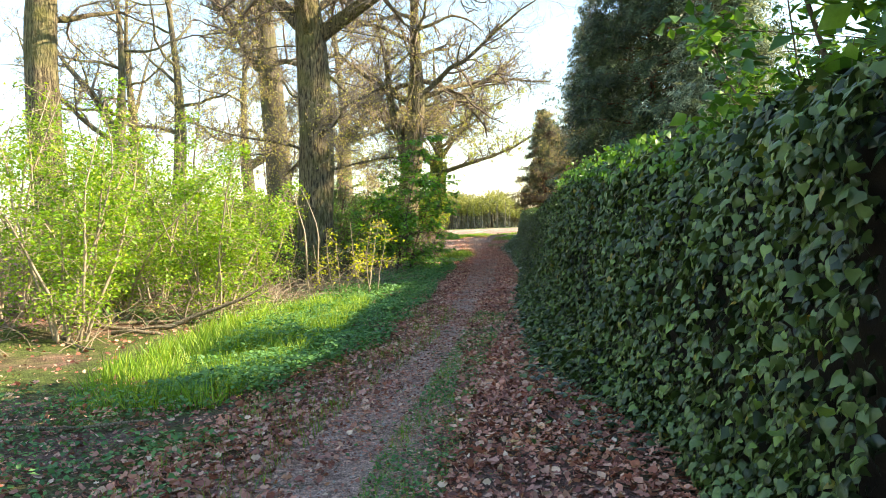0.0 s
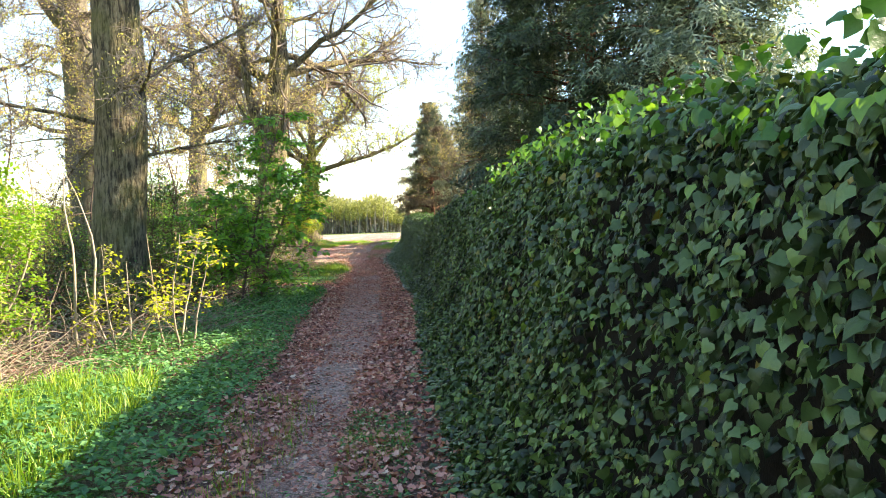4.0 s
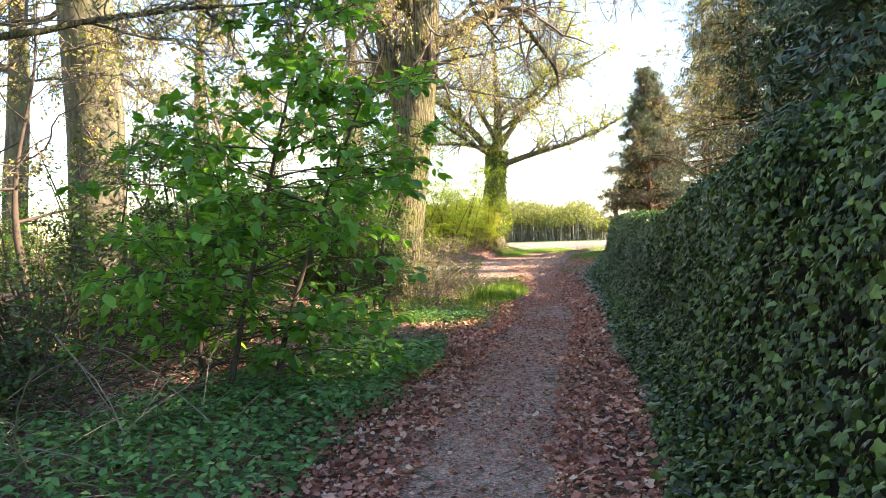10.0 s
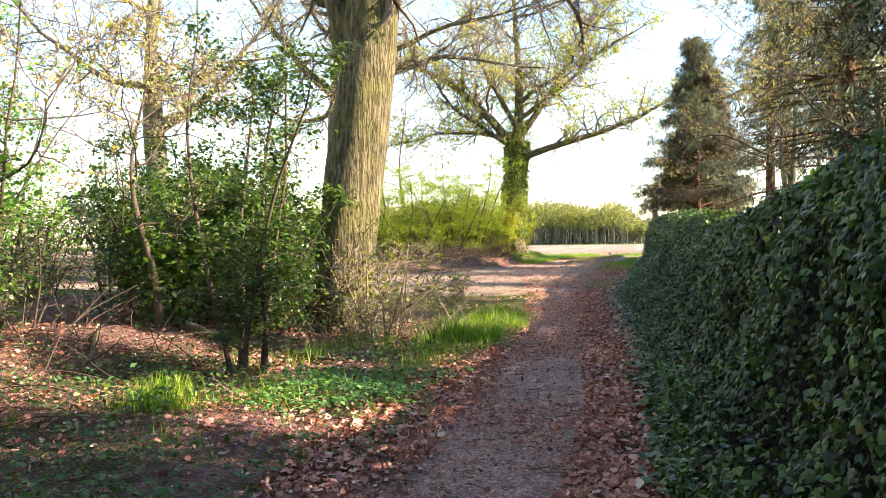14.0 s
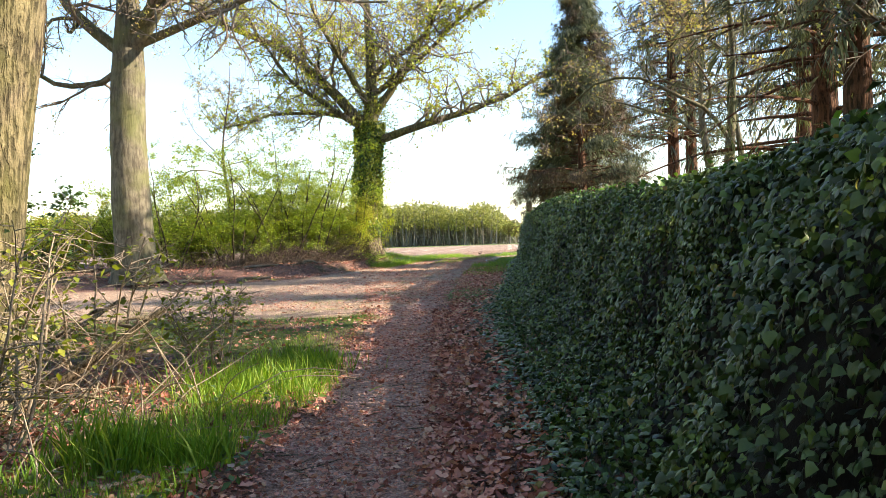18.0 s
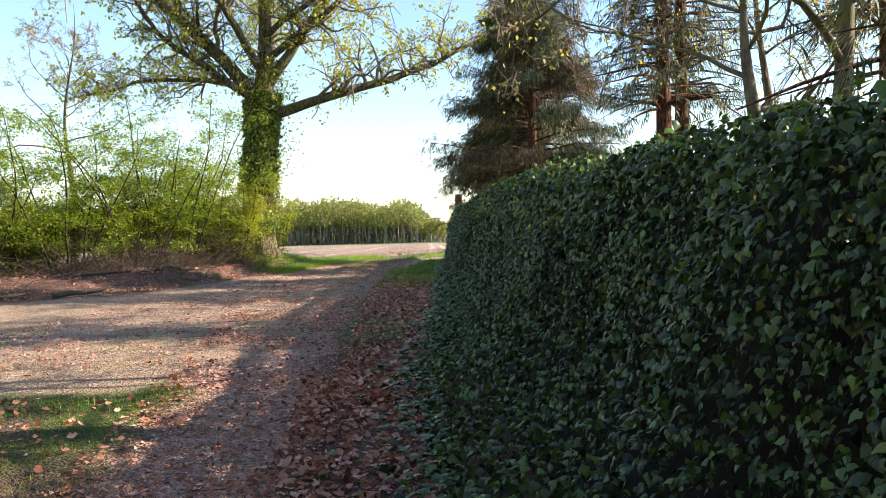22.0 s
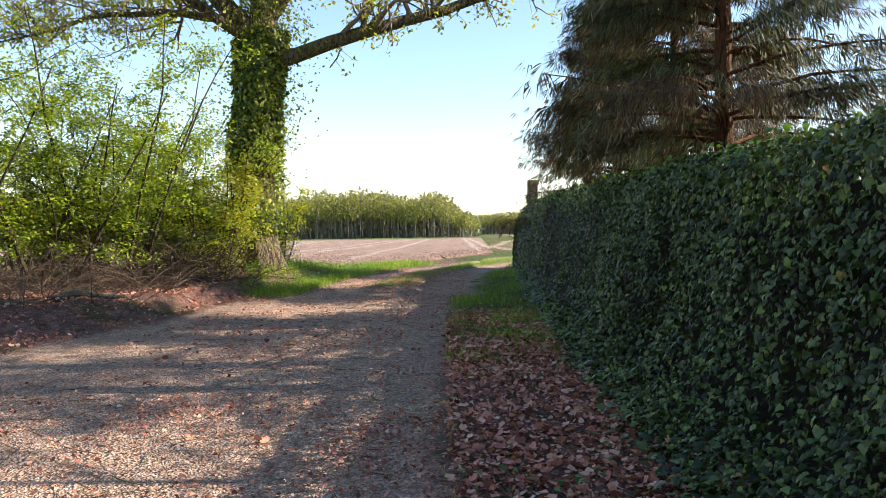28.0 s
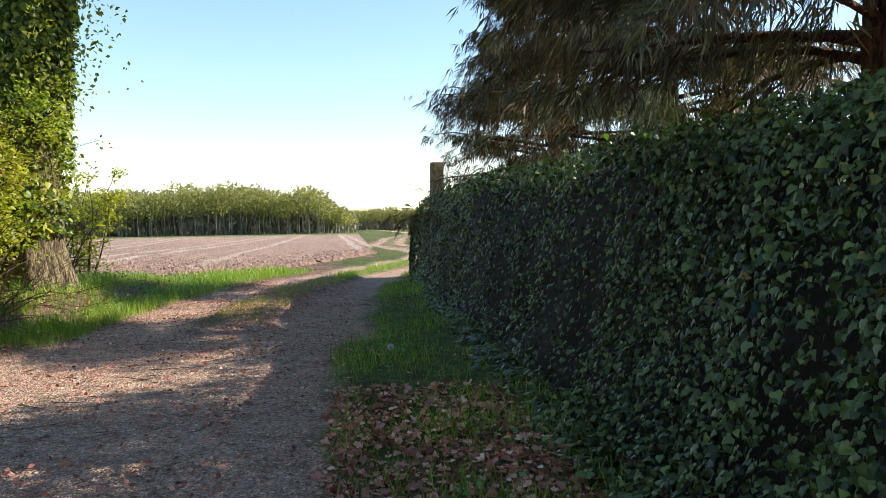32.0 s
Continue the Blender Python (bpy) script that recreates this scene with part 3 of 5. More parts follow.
# ---- ivy hedge ----
def hedge_profile(s, y):
    """Point on the hedge's skin: s from 0 (edge of the ivy on the soil) over the upright face to 1 (back)."""
    S = [0, 0.12, 0.2, 0.3, 0.5, 0.62, 0.74, 0.86, 1.0]
    top = np.interp(y, TOP_Y, TOP_Z)
    apron = np.interp(s, S, [0.0, 0.5, 0.85, 1.0, 1.0, 1.0, 1.0, 1.0, 1.0]) * (np.interp(y, FACE_Y, FACE_X) - foot(y))
    dx = apron + np.interp(s, S, [-0.05, 0, 0, 0, 0.16, 0.32, 0.75, 1.25, 1.8])
    hz = np.interp(s, S, [0.0, 0.1, 0.24, 0.48, 0.84, 0.94, 1.0, 1.0, 0.78])
    bulge = (vnoise(y, s * 3, 0.9, 11) - 0.5) * 0.26 + (vnoise(y, s * 3, 0.33, 12) - 0.5) * 0.14
    bump_z = (vnoise(y, s, 1.4, 13) - 0.5) * 0.16 * sstep(0.4, 0.6, s)
    x = foot(y) + dx - bulge * sstep(0.0, 0.15, s) * sstep(0.75, 0.5, s)
    z = ground_z(foot(y) + 0.2, y) + hz * top + bump_z
    return np.stack([x, y, z], -1)


hedge = thing("ivy_hedge", (0.5, 22, 0), "long clipped hedge overgrown with dark green ivy leaves", "hedge")
# Sheet just under the leaves, coloured nearly black as the hedge's inner shade.
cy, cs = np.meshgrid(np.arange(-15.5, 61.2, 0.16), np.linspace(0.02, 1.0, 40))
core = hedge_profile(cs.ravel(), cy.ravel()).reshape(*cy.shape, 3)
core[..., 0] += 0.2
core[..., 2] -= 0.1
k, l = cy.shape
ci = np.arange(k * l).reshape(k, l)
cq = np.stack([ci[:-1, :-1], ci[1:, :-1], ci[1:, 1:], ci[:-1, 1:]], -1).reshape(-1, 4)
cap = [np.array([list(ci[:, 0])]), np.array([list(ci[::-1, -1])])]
part("core", mesh_np("core", core.reshape(-1, 3), [cq, *cap], True), M_HEDGE_SHADE, hedge, "dark sheet behind the leaves, coloured as the shade inside the hedge")


def hedge_leaves(n, y0, y1, s0, s1, r, size=(0.036, 0.08), stand=0.07, deep=-0.1):
    y = r.uniform(y0, y1, n)
    s = r.uniform(s0, s1, n)
    P = hedge_profile(s, y)
    e = 0.012
    N = unit(np.cross(hedge_profile(np.minimum(s + e, 1), y) - hedge_profile(s - e * 0.5, y), np.array([0, 1.0, 0])))
    N = np.where((N[:, :1] > 0.3) & (s[:, None] < 0.6), -N, N)
    P = P + N * r.uniform(deep, stand, n)[:, None]
    nrm = unit(N + np.array([0, 0, 1]) * (0.25 + 0.75 * sstep(0.3, 0.0, s))[:, None] + r.normal(size=(n, 3)) * 0.55)
    tip = unit(np.array([0, 0, -1.0]) + N * 0.45 + r.normal(size=(n, 3)) * 0.42)
    size_f = (r.uniform(0, 1, n) ** 1.7 * (size[1] - size[0]) + size[0]) * np.interp(y, [-2, 4, 8, 16, 30, 38], [1.15, 0.95, 0.86, 0.82, 0.78, 0.74])
    return P, tip, nrm, size_f


def add_leaves(name, T, F, P, tip, nrm, size, material, parent, label=""):
    V, Fo = scatter(T, F, P, tip, nrm, size)
    return part(name, mesh_np(name, V, Fo), material, parent, label, kind="stuff")


add_leaves("ivy_leaves", IVY_T, IVY_F, *hedge_leaves(88000, -6, 47, 0.0, 0.66, rng, (0.036, 0.08), 0.1, 0.0), M_IVY, hedge)
add_leaves("fine_ivy_leaves", IVY_SMALL_T, IVY_SMALL_F, *hedge_leaves(44000, 2, 47, 0.0, 0.66, rng, (0.034, 0.07), 0.1, -0.03), M_IVY, hedge)
# Inner layer behind the skin, in the ivy colour darkened for shade.
add_leaves("inner_ivy_leaves", IVY_SMALL_T, IVY_SMALL_F, *hedge_leaves(24000, -6, 47, 0.0, 0.66, rng, (0.04, 0.085), 0.0, -0.13), M_IVY_SHADE, hedge)
add_leaves("far_ivy_leaves", IVY_SMALL_T, IVY_SMALL_F, *hedge_leaves(12000, 47, 61.1, 0.0, 0.66, rng), M_IVY, hedge)
add_leaves("top_leaves", IVY_SMALL_T, IVY_SMALL_F, *hedge_leaves(17000, -9, 61.1, 0.56, 0.98, rng, (0.05, 0.1), 0.1), M_IVY, hedge)
add_leaves("young_leaves", IVY_T, IVY_F, *hedge_leaves(1500, -3.0, 7.0, 0.52, 0.8, rng, (0.045, 0.095), 0.3), M_IVY_YOUNG, hedge, "bright young ivy shoots on the hedge top")
add_leaves("young_tip_foliage", IVY_SMALL_T, IVY_SMALL_F, *hedge_leaves(3000, 6, 61, 0.58, 0.9, rng, (0.05, 0.1), 0.16), M_IVY_YOUNG, hedge)
# end face
ez = rng.uniform(0, 1, 2600)
es = rng.uniform(0.0, 0.95, 2600)
EP = hedge_profile(es, np.full(2600, 61.0))
EP[:, 2] = EP[:, 2] * ez
EP[:, 1] += rng.uniform(-0.02, 0.14, 2600)
add_leaves("end_leaves", IVY_SMALL_T, IVY_SMALL_F, EP, np.array([0, 0.4, -1.0]) + rng.normal(size=(2600, 3)) * 0.4, np.array([0, 1.0, 0.2]) + rng.normal(size=(2600, 3)) * 0.3, rng.uniform(0.05, 0.1, 2600), M_IVY, hedge)
# ivy runners creeping over the soil at the hedge's foot
ry = rng.uniform(-4, 56, 9000)
rx = foot(ry) + 0.1 - np.abs(rng.normal(size=9000)) * np.interp(ry, [-4, 0, 10, 20, 32, 45, 56], [0.5, 0.16, 0.08, 0.1, 0.22, 0.12, 0.08])
RP = on_ground(rx, ry, rng.uniform(0.02, 0.1, 9000))
add_leaves("creeping_leaves", IVY_SMALL_T, IVY_SMALL_F, RP, rng.normal(size=(9000, 3)) * (1, 1, 0.2), np.array([-0.2, 0, 1.0]) + rng.normal(size=(9000, 3)) * 0.3, rng.uniform(0.04, 0.085, 9000), M_IVY, hedge)


# ---- trees ----
def tree(name, at, lean, height, r0, fork, limbs, label, group, bark, leaf_m, leaf_n, leaf_size, seed, limb_n=12, spread=1.0, ivy=0, sub=(9, 6)):
    """A deciduous tree: trunk, limbs as parts, twigs and leaves as joined stuff. limbs: (height, direction, length, radius, lift)."""
    r = np.random.default_rng(seed)
    z0 = float(ground_z(at[0], at[1]))
    root = thing(name, (at[0], at[1], z0), label, "tree", group)
    hs = np.linspace(0, 1, 22)
    H = height
    pts = np.stack([at[0] + lean[0] * hs * H + 0.12 * np.sin(hs * 9 + seed), at[1] + lean[1] * hs * H + 0.12 * np.cos(hs * 7 + seed), z0 - 0.15 + hs * H], -1)
    rad = r0 * np.interp(hs * H, [0, 0.25, 0.7, fork, fork * 1.4, H], [1.32, 1.1, 1.0, 0.84, 0.5, 0.04])
    dense_h = np.unique(np.concatenate([np.linspace(0, fork * 1.2, 60), np.linspace(fork * 1.2, H, 20)]))
    dp = np.stack([np.interp(dense_h, hs * H, pts[:, i]) for i in range(3)], -1)
    dr = np.interp(dense_h, hs * H, rad)
    around = 28 if r0 > 0.2 else 12
    V, F = tubes([(dp, dr)], around)
    ang = np.tile(np.linspace(0, 2 * math.pi, around, endpoint=False), len(dp))
    hh = np.repeat(dense_h, around)
    c = np.repeat(dp, around, axis=0)
    flare = 1 + 0.2 * np.sin(ang * 5 + seed) * np.clip(1 - hh / 0.9, 0, 1) + 0.06 * (vnoise(ang * 2.2, hh, 0.6, seed) - 0.5) + 0.09 * (vnoise(ang * 1.1, hh, 1.2, seed + 1) - 0.5)
    V = c + (V - c) * flare[:, None]
    trunk = part("trunk", mesh_np("trunk", V, F, True), bark, root)
    lines1, lines2, owner = [], [], []

    def at_h(h):
        return np.array([np.interp(h, hs * H, pts[:, i]) for i in range(3)]), float(np.interp(h, hs * H, rad))
    plan = list(limbs)
    limb_n = int(limb_n * 1.5)
    for i in range(limb_n):
        h = fork + (H * 0.92 - fork) * (i / limb_n) ** 0.8
        a = i * 2.4 + r.uniform(-0.5, 0.5) + seed
        el = r.uniform(-0.1, 0.6)
        L = spread * (6.2 * (1 - 0.6 * (h - fork) / (H - fork))) * r.uniform(0.75, 1.2)
        plan.append((h, (math.cos(a), math.sin(a), el), L, None, 0.05))
    for i in range(6 if 0.46 < r0 < 0.55 else 0):
        a = i * 2.4 + seed * 1.7
        plan.append((r.uniform(3.6, fork + 1.5), (math.cos(a), math.sin(a), r.uniform(-0.05, 0.35)), r.uniform(2.0, 4.2), r.uniform(0.02, 0.032), -0.05))
    for h, d, L, rr, lift in plan:
        p, tr_ = at_h(h)
        ln = wander(p, d, L, 12, 0.2 if rr is None else 0.085, lift, r)
        rr = rr or min(tr_ * 0.5, 0.035 + L * 0.014)
        lines1.append((ln, rr * np.linspace(1, 0.16, 12)))
        for j in range(int(sub[0] * max(1.0, L / 5) * (1.7 if rr >= 0.12 else 1.0))):
            f = r.uniform(0.18, 0.98)
            q = np.array([np.interp(f * 11, range(12), ln[:, i]) for i in range(3)])
            dd = unit(ln[min(int(f * 11) + 1, 11)] - ln[int(f * 11)])
            ax = unit(dd * 0.6 + rand_dirs(1, r)[0] * 0.9 + np.array([0, 0, 0.45 if ivy > 5000 else 0.15]))
            l2 = min(L, 6.5) * r.uniform(0.2, 0.45) * (1.15 - 0.5 * f)
            ln2 = wander(q, ax, l2, 8, 0.27, 0.0, r)
            r2 = rr * (1 - 0.84 * f) * 0.45 + 0.004
            lines2.append((ln2, r2 * np.linspace(1, 0.2, 8)))
            owner.append(len(lines1) - 1)
    limb_parts = []
    for ln in lines1:
        V, F = tubes([ln], 9)
        limb_parts.append(part("limb", mesh_np("limb", V, F, True), bark, root))
    single = 60 if leaf_n >= 9000 else 0
    chosen = set(np.linspace(0, len(lines2) - 1, single).astype(int).tolist())
    for i in sorted(chosen):
        V, F = tubes([lines2[i]], 6)
        part("branch", mesh_np("branch", V, F, True), bark, limb_parts[owner[i]])
    V2, F2 = tubes([ln for i, ln in enumerate(lines2) if i not in chosen], 5)
    part("branchwork", mesh_np("branchwork", V2, F2, True), M_TWIG_TREE if r0 > 0.2 else bark, root, kind="stuff")
    L2 = np.array([l[0] for l in lines2])
    R2 = np.array([l[1][0] for l in lines2])
    len2 = np.linalg.norm(L2[:, -1] - L2[:, 0], axis=1)
    m = sub[1]
    S3 = along(L2, r.uniform(0.1, 1.0, (len(L2), m))).reshape(-1, 3)
    D3 = np.repeat(unit(L2[:, -1] - L2[:, 0]), m, axis=0) * 0.5 + rand_dirs(len(S3), r)
    L3 = wander_many(S3, D3, np.repeat(len2, m) * r.uniform(0.25, 0.55, len(S3)), 4, 0.25, 0.0, r)
    V3, F3 = tubes_many(L3, np.maximum(np.repeat(R2, m) * 0.4, 0.007)[:, None] * np.linspace(1, 0.45, 4), 3)
    S4 = along(L3, r.uniform(0.15, 1.0, (len(L3), 5))).reshape(-1, 3)
    D4 = np.repeat(unit(L3[:, -1] - L3[:, 0]), 5, axis=0) * 0.6 + rand_dirs(len(S4), r)
    L4 = wander_many(S4, D4, np.repeat(np.repeat(len2, m), 5) * r.uniform(0.1, 0.28, len(S4)), 2, 0.25, 0.0, r)
    V4, F4 = tubes_many(L4, np.tile(np.array([0.0068, 0.0035]), (len(L4), 1)), 3)
    part("twigwork", mesh_np("twigwork", np.concatenate([V3, V4]), np.concatenate([F3, F4 + len(V3)])), M_TWIG_TREE, root, "bare spring twigs", kind="stuff")
    ends = L4[:, 1:].reshape(-1, 3)
    if leaf_n:
        leaf_n = int(leaf_n * 1.5)
        sel = ends[r.integers(0, len(ends), leaf_n)] + r.normal(size=(leaf_n, 3)) * 0.05
        add_leaves("foliage", DIAM_T, DIAM_F, sel, rand_dirs(leaf_n, r) + np.array([0, 0, -0.5]), rand_dirs(leaf_n, r) + np.array([0, 0, 0.7]), leaf_size * 1.2 * r.uniform(0.6, 1.4, leaf_n), leaf_m, root)
    if ivy:
        a = r.uniform(0, 2 * math.pi, ivy)
        h = 0.5 + (fork * 1.06 - 0.5) * r.uniform(0, 1, ivy) ** 0.7
        c = np.stack([np.interp(h, hs * H, pts[:, i]) for i in range(3)], -1)
        rr = np.interp(h, hs * H, rad) * r.uniform(1.0, 1.3, ivy) + 0.22 * vnoise(a * 1.5, h, 0.7, seed) * sstep(0.8, 2.2, h)
        o = np.stack([np.cos(a), np.sin(a), np.zeros(ivy)], -1)
        keep = ~((vnoise(a * 1.2, h, 0.9, seed + 3) > 0.27) & (h < 2.5))
        P = (c + o * rr[:, None])[keep]
        o = o[keep]
        add_leaves("ivy", IVY_SMALL_T, IVY_SMALL_F, P, np.array([0, 0, -1.0]) + o * 0.7 + r.normal(size=P.shape) * 0.4, o + r.normal(size=P.shape) * 0.4, r.uniform(0.07, 0.13, len(P)), M_IVY_OAK, root, "ivy climbing the trunk")
        k = int(len(P) * 1.1)
        a, h = r.uniform(0, 2 * math.pi, k), r.uniform(1.4, fork * 1.25, k)
        c = np.stack([np.interp(h, hs * H, pts[:, i]) for i in range(3)], -1)
        tuft = vnoise(a * 1.6, h, 0.8, seed + 5)
        rr = np.interp(h, hs * H, rad) + 1.7 * tuft ** 2 * r.uniform(0.1, 1, k) * sstep(1.0, 4.0, h)
        S = c + np.stack([np.cos(a) * rr, np.sin(a) * rr, r.normal(size=k) * 0.1], -1)
        add_leaves("sprout_foliage", DIAM_T, DIAM_F, S, rand_dirs(k, r) + np.array([0, 0, -0.4]), rand_dirs(k, r) + np.array([0, 0, 0.6]), r.uniform(0.05, 0.11, k), M_OLIVE, root, "fresh leaves sprouting from the trunk")
    return root


WOOD = "tall trees beside the path"
tree("oak_tree", (-7.55, 55.2), (0.012, 0.0), 16, 0.45, 5.6,
     [(5.0, (0.97, -0.1, 0.2), 10.0, 0.2, 0.03), (5.6, (-0.62, -0.15, 0.75), 10.5, 0.26, -0.035), (6.0, (-0.95, 0.1, 0.35), 8.0, 0.12, -0.01), (5.9, (0.45, -0.1, 0.9), 8.5, 0.2, -0.02),
      (7.0, (0.75, -0.3, 0.5), 8.0, 0.14, 0.0), (6.5, (-0.3, -0.7, 0.6), 7.0, 0.16, 0.0), (6.2, (0.2, 0.8, 0.6), 7.0, 0.18, 0.0)],
     "spreading old oak with ivy-clad trunk and young yellow leaves", WOOD, M_BARK_OAK, M_OAKLEAF, 24000, 0.085, 41, 4, 1.5, ivy=7500, sub=(10, 6))
tree("beech_tree", (-12.0, 43.2), (-0.03, 0.0), 18, 0.56, 6.2,
     [(6.6, (0.85, -0.1, 0.5), 8.0, 0.24, 0.0), (6.8, (1.0, -0.1, 0.2), 10.0, 0.14, -0.02), (7.6, (0.9, -0.5, 0.3), 9.5, 0.13, -0.015), (6.6, (-0.8, 0.1, 0.6), 6.5, 0.2, 0.02)],
     "grey beech tree with smooth trunk and bare spreading limbs", WOOD, M_BARK_BEECH, M_BUD, 12000, 0.05, 22, 13, 1.15)
tree("oak_tree", (-5.55, 27.0), (0.075, 0.0), 17, 0.52, 6.5,
     [(3.3, (-0.16, 0.1, 1.0), 8.0, 0.27, 0.0), (6.0, (0.7, 0.5, 0.5), 7.0, 0.2, 0.02), (7.4, (0.9, 0.45, 0.25), 8.5, 0.15, -0.02), (8.2, (0.75, 0.8, 0.15), 8.5, 0.13, -0.02), (7.0, (-0.7, 0.3, 0.6), 6.0, 0.2, 0.02)],
     "thick oak tree with deeply furrowed bark beside the path", WOOD, M_BARK_OAK, M_BUD, 12000, 0.05, 23, 12, 1.1)
tree("oak_tree", (-5.9, 13.5), (0.0, 0.0), 18, 0.53, 6.8,
     [(3.2, (0.7, 0.35, 0.25), 3.2, 0.04, 0.02), (3.8, (-0.6, -0.5, 0.2), 4.5, 0.05, 0.0), (4.3, (0.45, -0.75, 0.12), 4.0, 0.05, 0.0), (5.2, (-0.3, 0.8, 0.2), 4.5, 0.06, 0.0), (4.7, (0.8, 0.4, 0.35), 3.2, 0.07, 0.02), (6.9, (0.8, 0.2, 0.7), 7.0, 0.25, 0.0), (7.2, (-0.6, 0.4, 0.8), 7.0, 0.25, 0.0)],
     "thick furrowed oak trunk half in sunlight among brambles", WOOD, M_BARK_OAK, M_BUD, 12000, 0.045, 24, 12, 1.1, sub=(12, 7))
tree("beech_tree", (-9.3, 20.4), (-0.005, 0.0), 19, 0.5, 7.5,
     [(7.0, (-0.7, -0.3, 0.6), 6.0, 0.2, 0.02)],
     "grey sunlit beech trunk among brambles", WOOD, M_BARK_BEECH, M_BUD, 10000, 0.045, 25, 11, 1.1, sub=(12, 7))
tree("beech_tree", (-17.1, 38.7), (0.0, 0.0), 18, 0.42, 5.6,
     [(5.2, (0.8, 0.2, 0.55), 6.0, 0.18, 0.02)],
     "grey beech tree standing back in the wood", WOOD, M_BARK_BEECH, M_BUD, 9000, 0.06, 26, 11, 1.1)
tree("oak_tree", (-11.7, 10.0), (0.01, 0.0), 18, 0.45, 7.0, [], "tall straight oak behind leafy bushes", WOOD, M_BARK_OAK, M_BUD, 3500, 0.05, 27, 10, 1.0, sub=(9, 6))
tree("ash_tree", (-16.3, 22.0), (0.01, 0.0), 16, 0.3, 5.0, [(5.2, (-0.5, 0.2, 1.0), 7.0, 0.2, 0.02)], "slender forked tree in the wood", WOOD, M_BARK_BEECH, M_BUD, 3000, 0.05, 28, 9, 0.9, sub=(6, 5))
tree("ash_tree", (-15.9, 26.5), (0.0, 0.0), 17, 0.33, 6.0, [], "slender grey tree in the wood", WOOD, M_BARK_BEECH, M_BUD, 3000, 0.05, 29, 9, 0.9, sub=(6, 5))
tree("oak_tree", (-19.5, 29.0), (0.02, 0.0), 16, 0.3, 6.0, [], "ivy-clad tree deep in the wood", WOOD, M_BARK_OAK, M_BUD, 3000, 0.05, 30, 9, 0.9, ivy=1500, sub=(6, 5))
for i, (x, y, h) in enumerate([(-8.4, 11.6, 6.5), (-7.6, 16.8, 6.0), (-10.2, 17.6, 7.5), (-6.9, 20.6, 5.5), (-12.8, 13.4, 8.0), (-11.4, 25.2, 7.5), (-7.4, 24.2, 5.0), (-13.6, 19.4, 8.0)]):
    tree("young_tree", (x, y), (0.03 * (i % 3 - 1), 0.0), h, 0.055, 1.6, [], "slim bare young tree with fine twigs in the wood", WOOD, M_BARK_TWIG, M_BUD, 1400, 0.045, 340 + i, 11, 0.5, sub=(5, 4))
tree("young_tree", (-12.4, 51.2), (0.02, 0.0), 8.0, 0.1, 2.6, [], "slim bare young tree above the bushes", WOOD, M_BARK_TWIG, M_BUD, 1500, 0.04, 31, 10, 0.55, sub=(5, 4))


# ---- bushes ----
def bush(name, at, height, spread, stems, leaf, leaf_n, leaf_size, material, label, seed, group="bushes beside the path", bark=None, twigs=9, flat=0.3, low=0.15, category="bush"):
    """A shrub of crooked stems (parts), twigs and leaves."""
    r = np.random.default_rng(seed)
    z0 = float(ground_z(at[0], at[1]))
    root = thing(name, (at[0], at[1], z0), label, category, group)
    bark = bark or M_BARK_TWIG
    tw, tw2, ends = [], [], []
    for i in range(stems):
        a = 2 * math.pi * i / stems + r.uniform(-0.4, 0.4)
        b0 = np.array([at[0] + 0.16 * math.cos(a) * spread, at[1] + 0.16 * math.sin(a) * spread, z0 - 0.04])
        hgt = height * r.uniform(0.75, 1.05)
        d = np.array([math.cos(a) * spread * 0.55, math.sin(a) * spread * 0.55, hgt])
        ln = wander(b0, d, np.linalg.norm(d), 9, 0.1, 0.02, r)
        rr = 0.008 + height * 0.0055
        V, F = tubes([(ln, rr * np.linspace(1, 0.25, 9))], 6)
        part("stem", mesh_np("stem", V, F, True), bark, root)
        f = r.uniform(low, 1.0, twigs)
        q = along(ln[None], f[None])[0]
        h = rand_dirs(twigs, r) * (1, 1, flat) + np.array([0, 0, 0.25])
        l = spread * r.uniform(0.3, 0.7, twigs) * (1.15 - 0.5 * f)
        t1 = wander_many(q, h, l, 4, 0.2, 0.0, r)
        q2 = along(t1, r.uniform(0.2, 1.0, (twigs, 4))).reshape(-1, 3)
        t2 = wander_many(q2, rand_dirs(len(q2), r) * (1, 1, flat) + np.array([0, 0, 0.1]), np.repeat(l * 0.45, 4), 3, 0.2, 0.0, r)
        tw.append(t1)
        tw2.append(t2)
        ends += [t1[:, 1:].reshape(-1, 3), t2[:, 1:].reshape(-1, 3)]
    t1, t2 = np.concatenate(tw), np.concatenate(tw2)
    V, F = tubes_many(t1, np.tile(np.linspace(0.007, 0.0025, 4), (len(t1), 1)), 3)
    V2, F2 = tubes_many(t2, np.tile(np.linspace(0.004, 0.0015, 3), (len(t2), 1)), 3)
    part("twigwork", mesh_np("twigwork", np.concatenate([V, V2]), np.concatenate([F, F2 + len(V)])), bark, root, kind="stuff")
    E = np.concatenate(ends)
    if leaf_n:
        P = E[r.integers(0, len(E), leaf_n)] + r.normal(size=(leaf_n, 3)) * 0.06
        nrm = np.array([0, 0, 1.0]) + r.normal(size=P.shape) * 0.45
        tip = r.normal(size=P.shape) * (1, 1, 0.35) + np.array([0, 0, -0.35])
        add_leaves("foliage", *leaf, P, tip, nrm, leaf_size * r.uniform(0.6, 1.3, leaf_n), material, root)
    return root


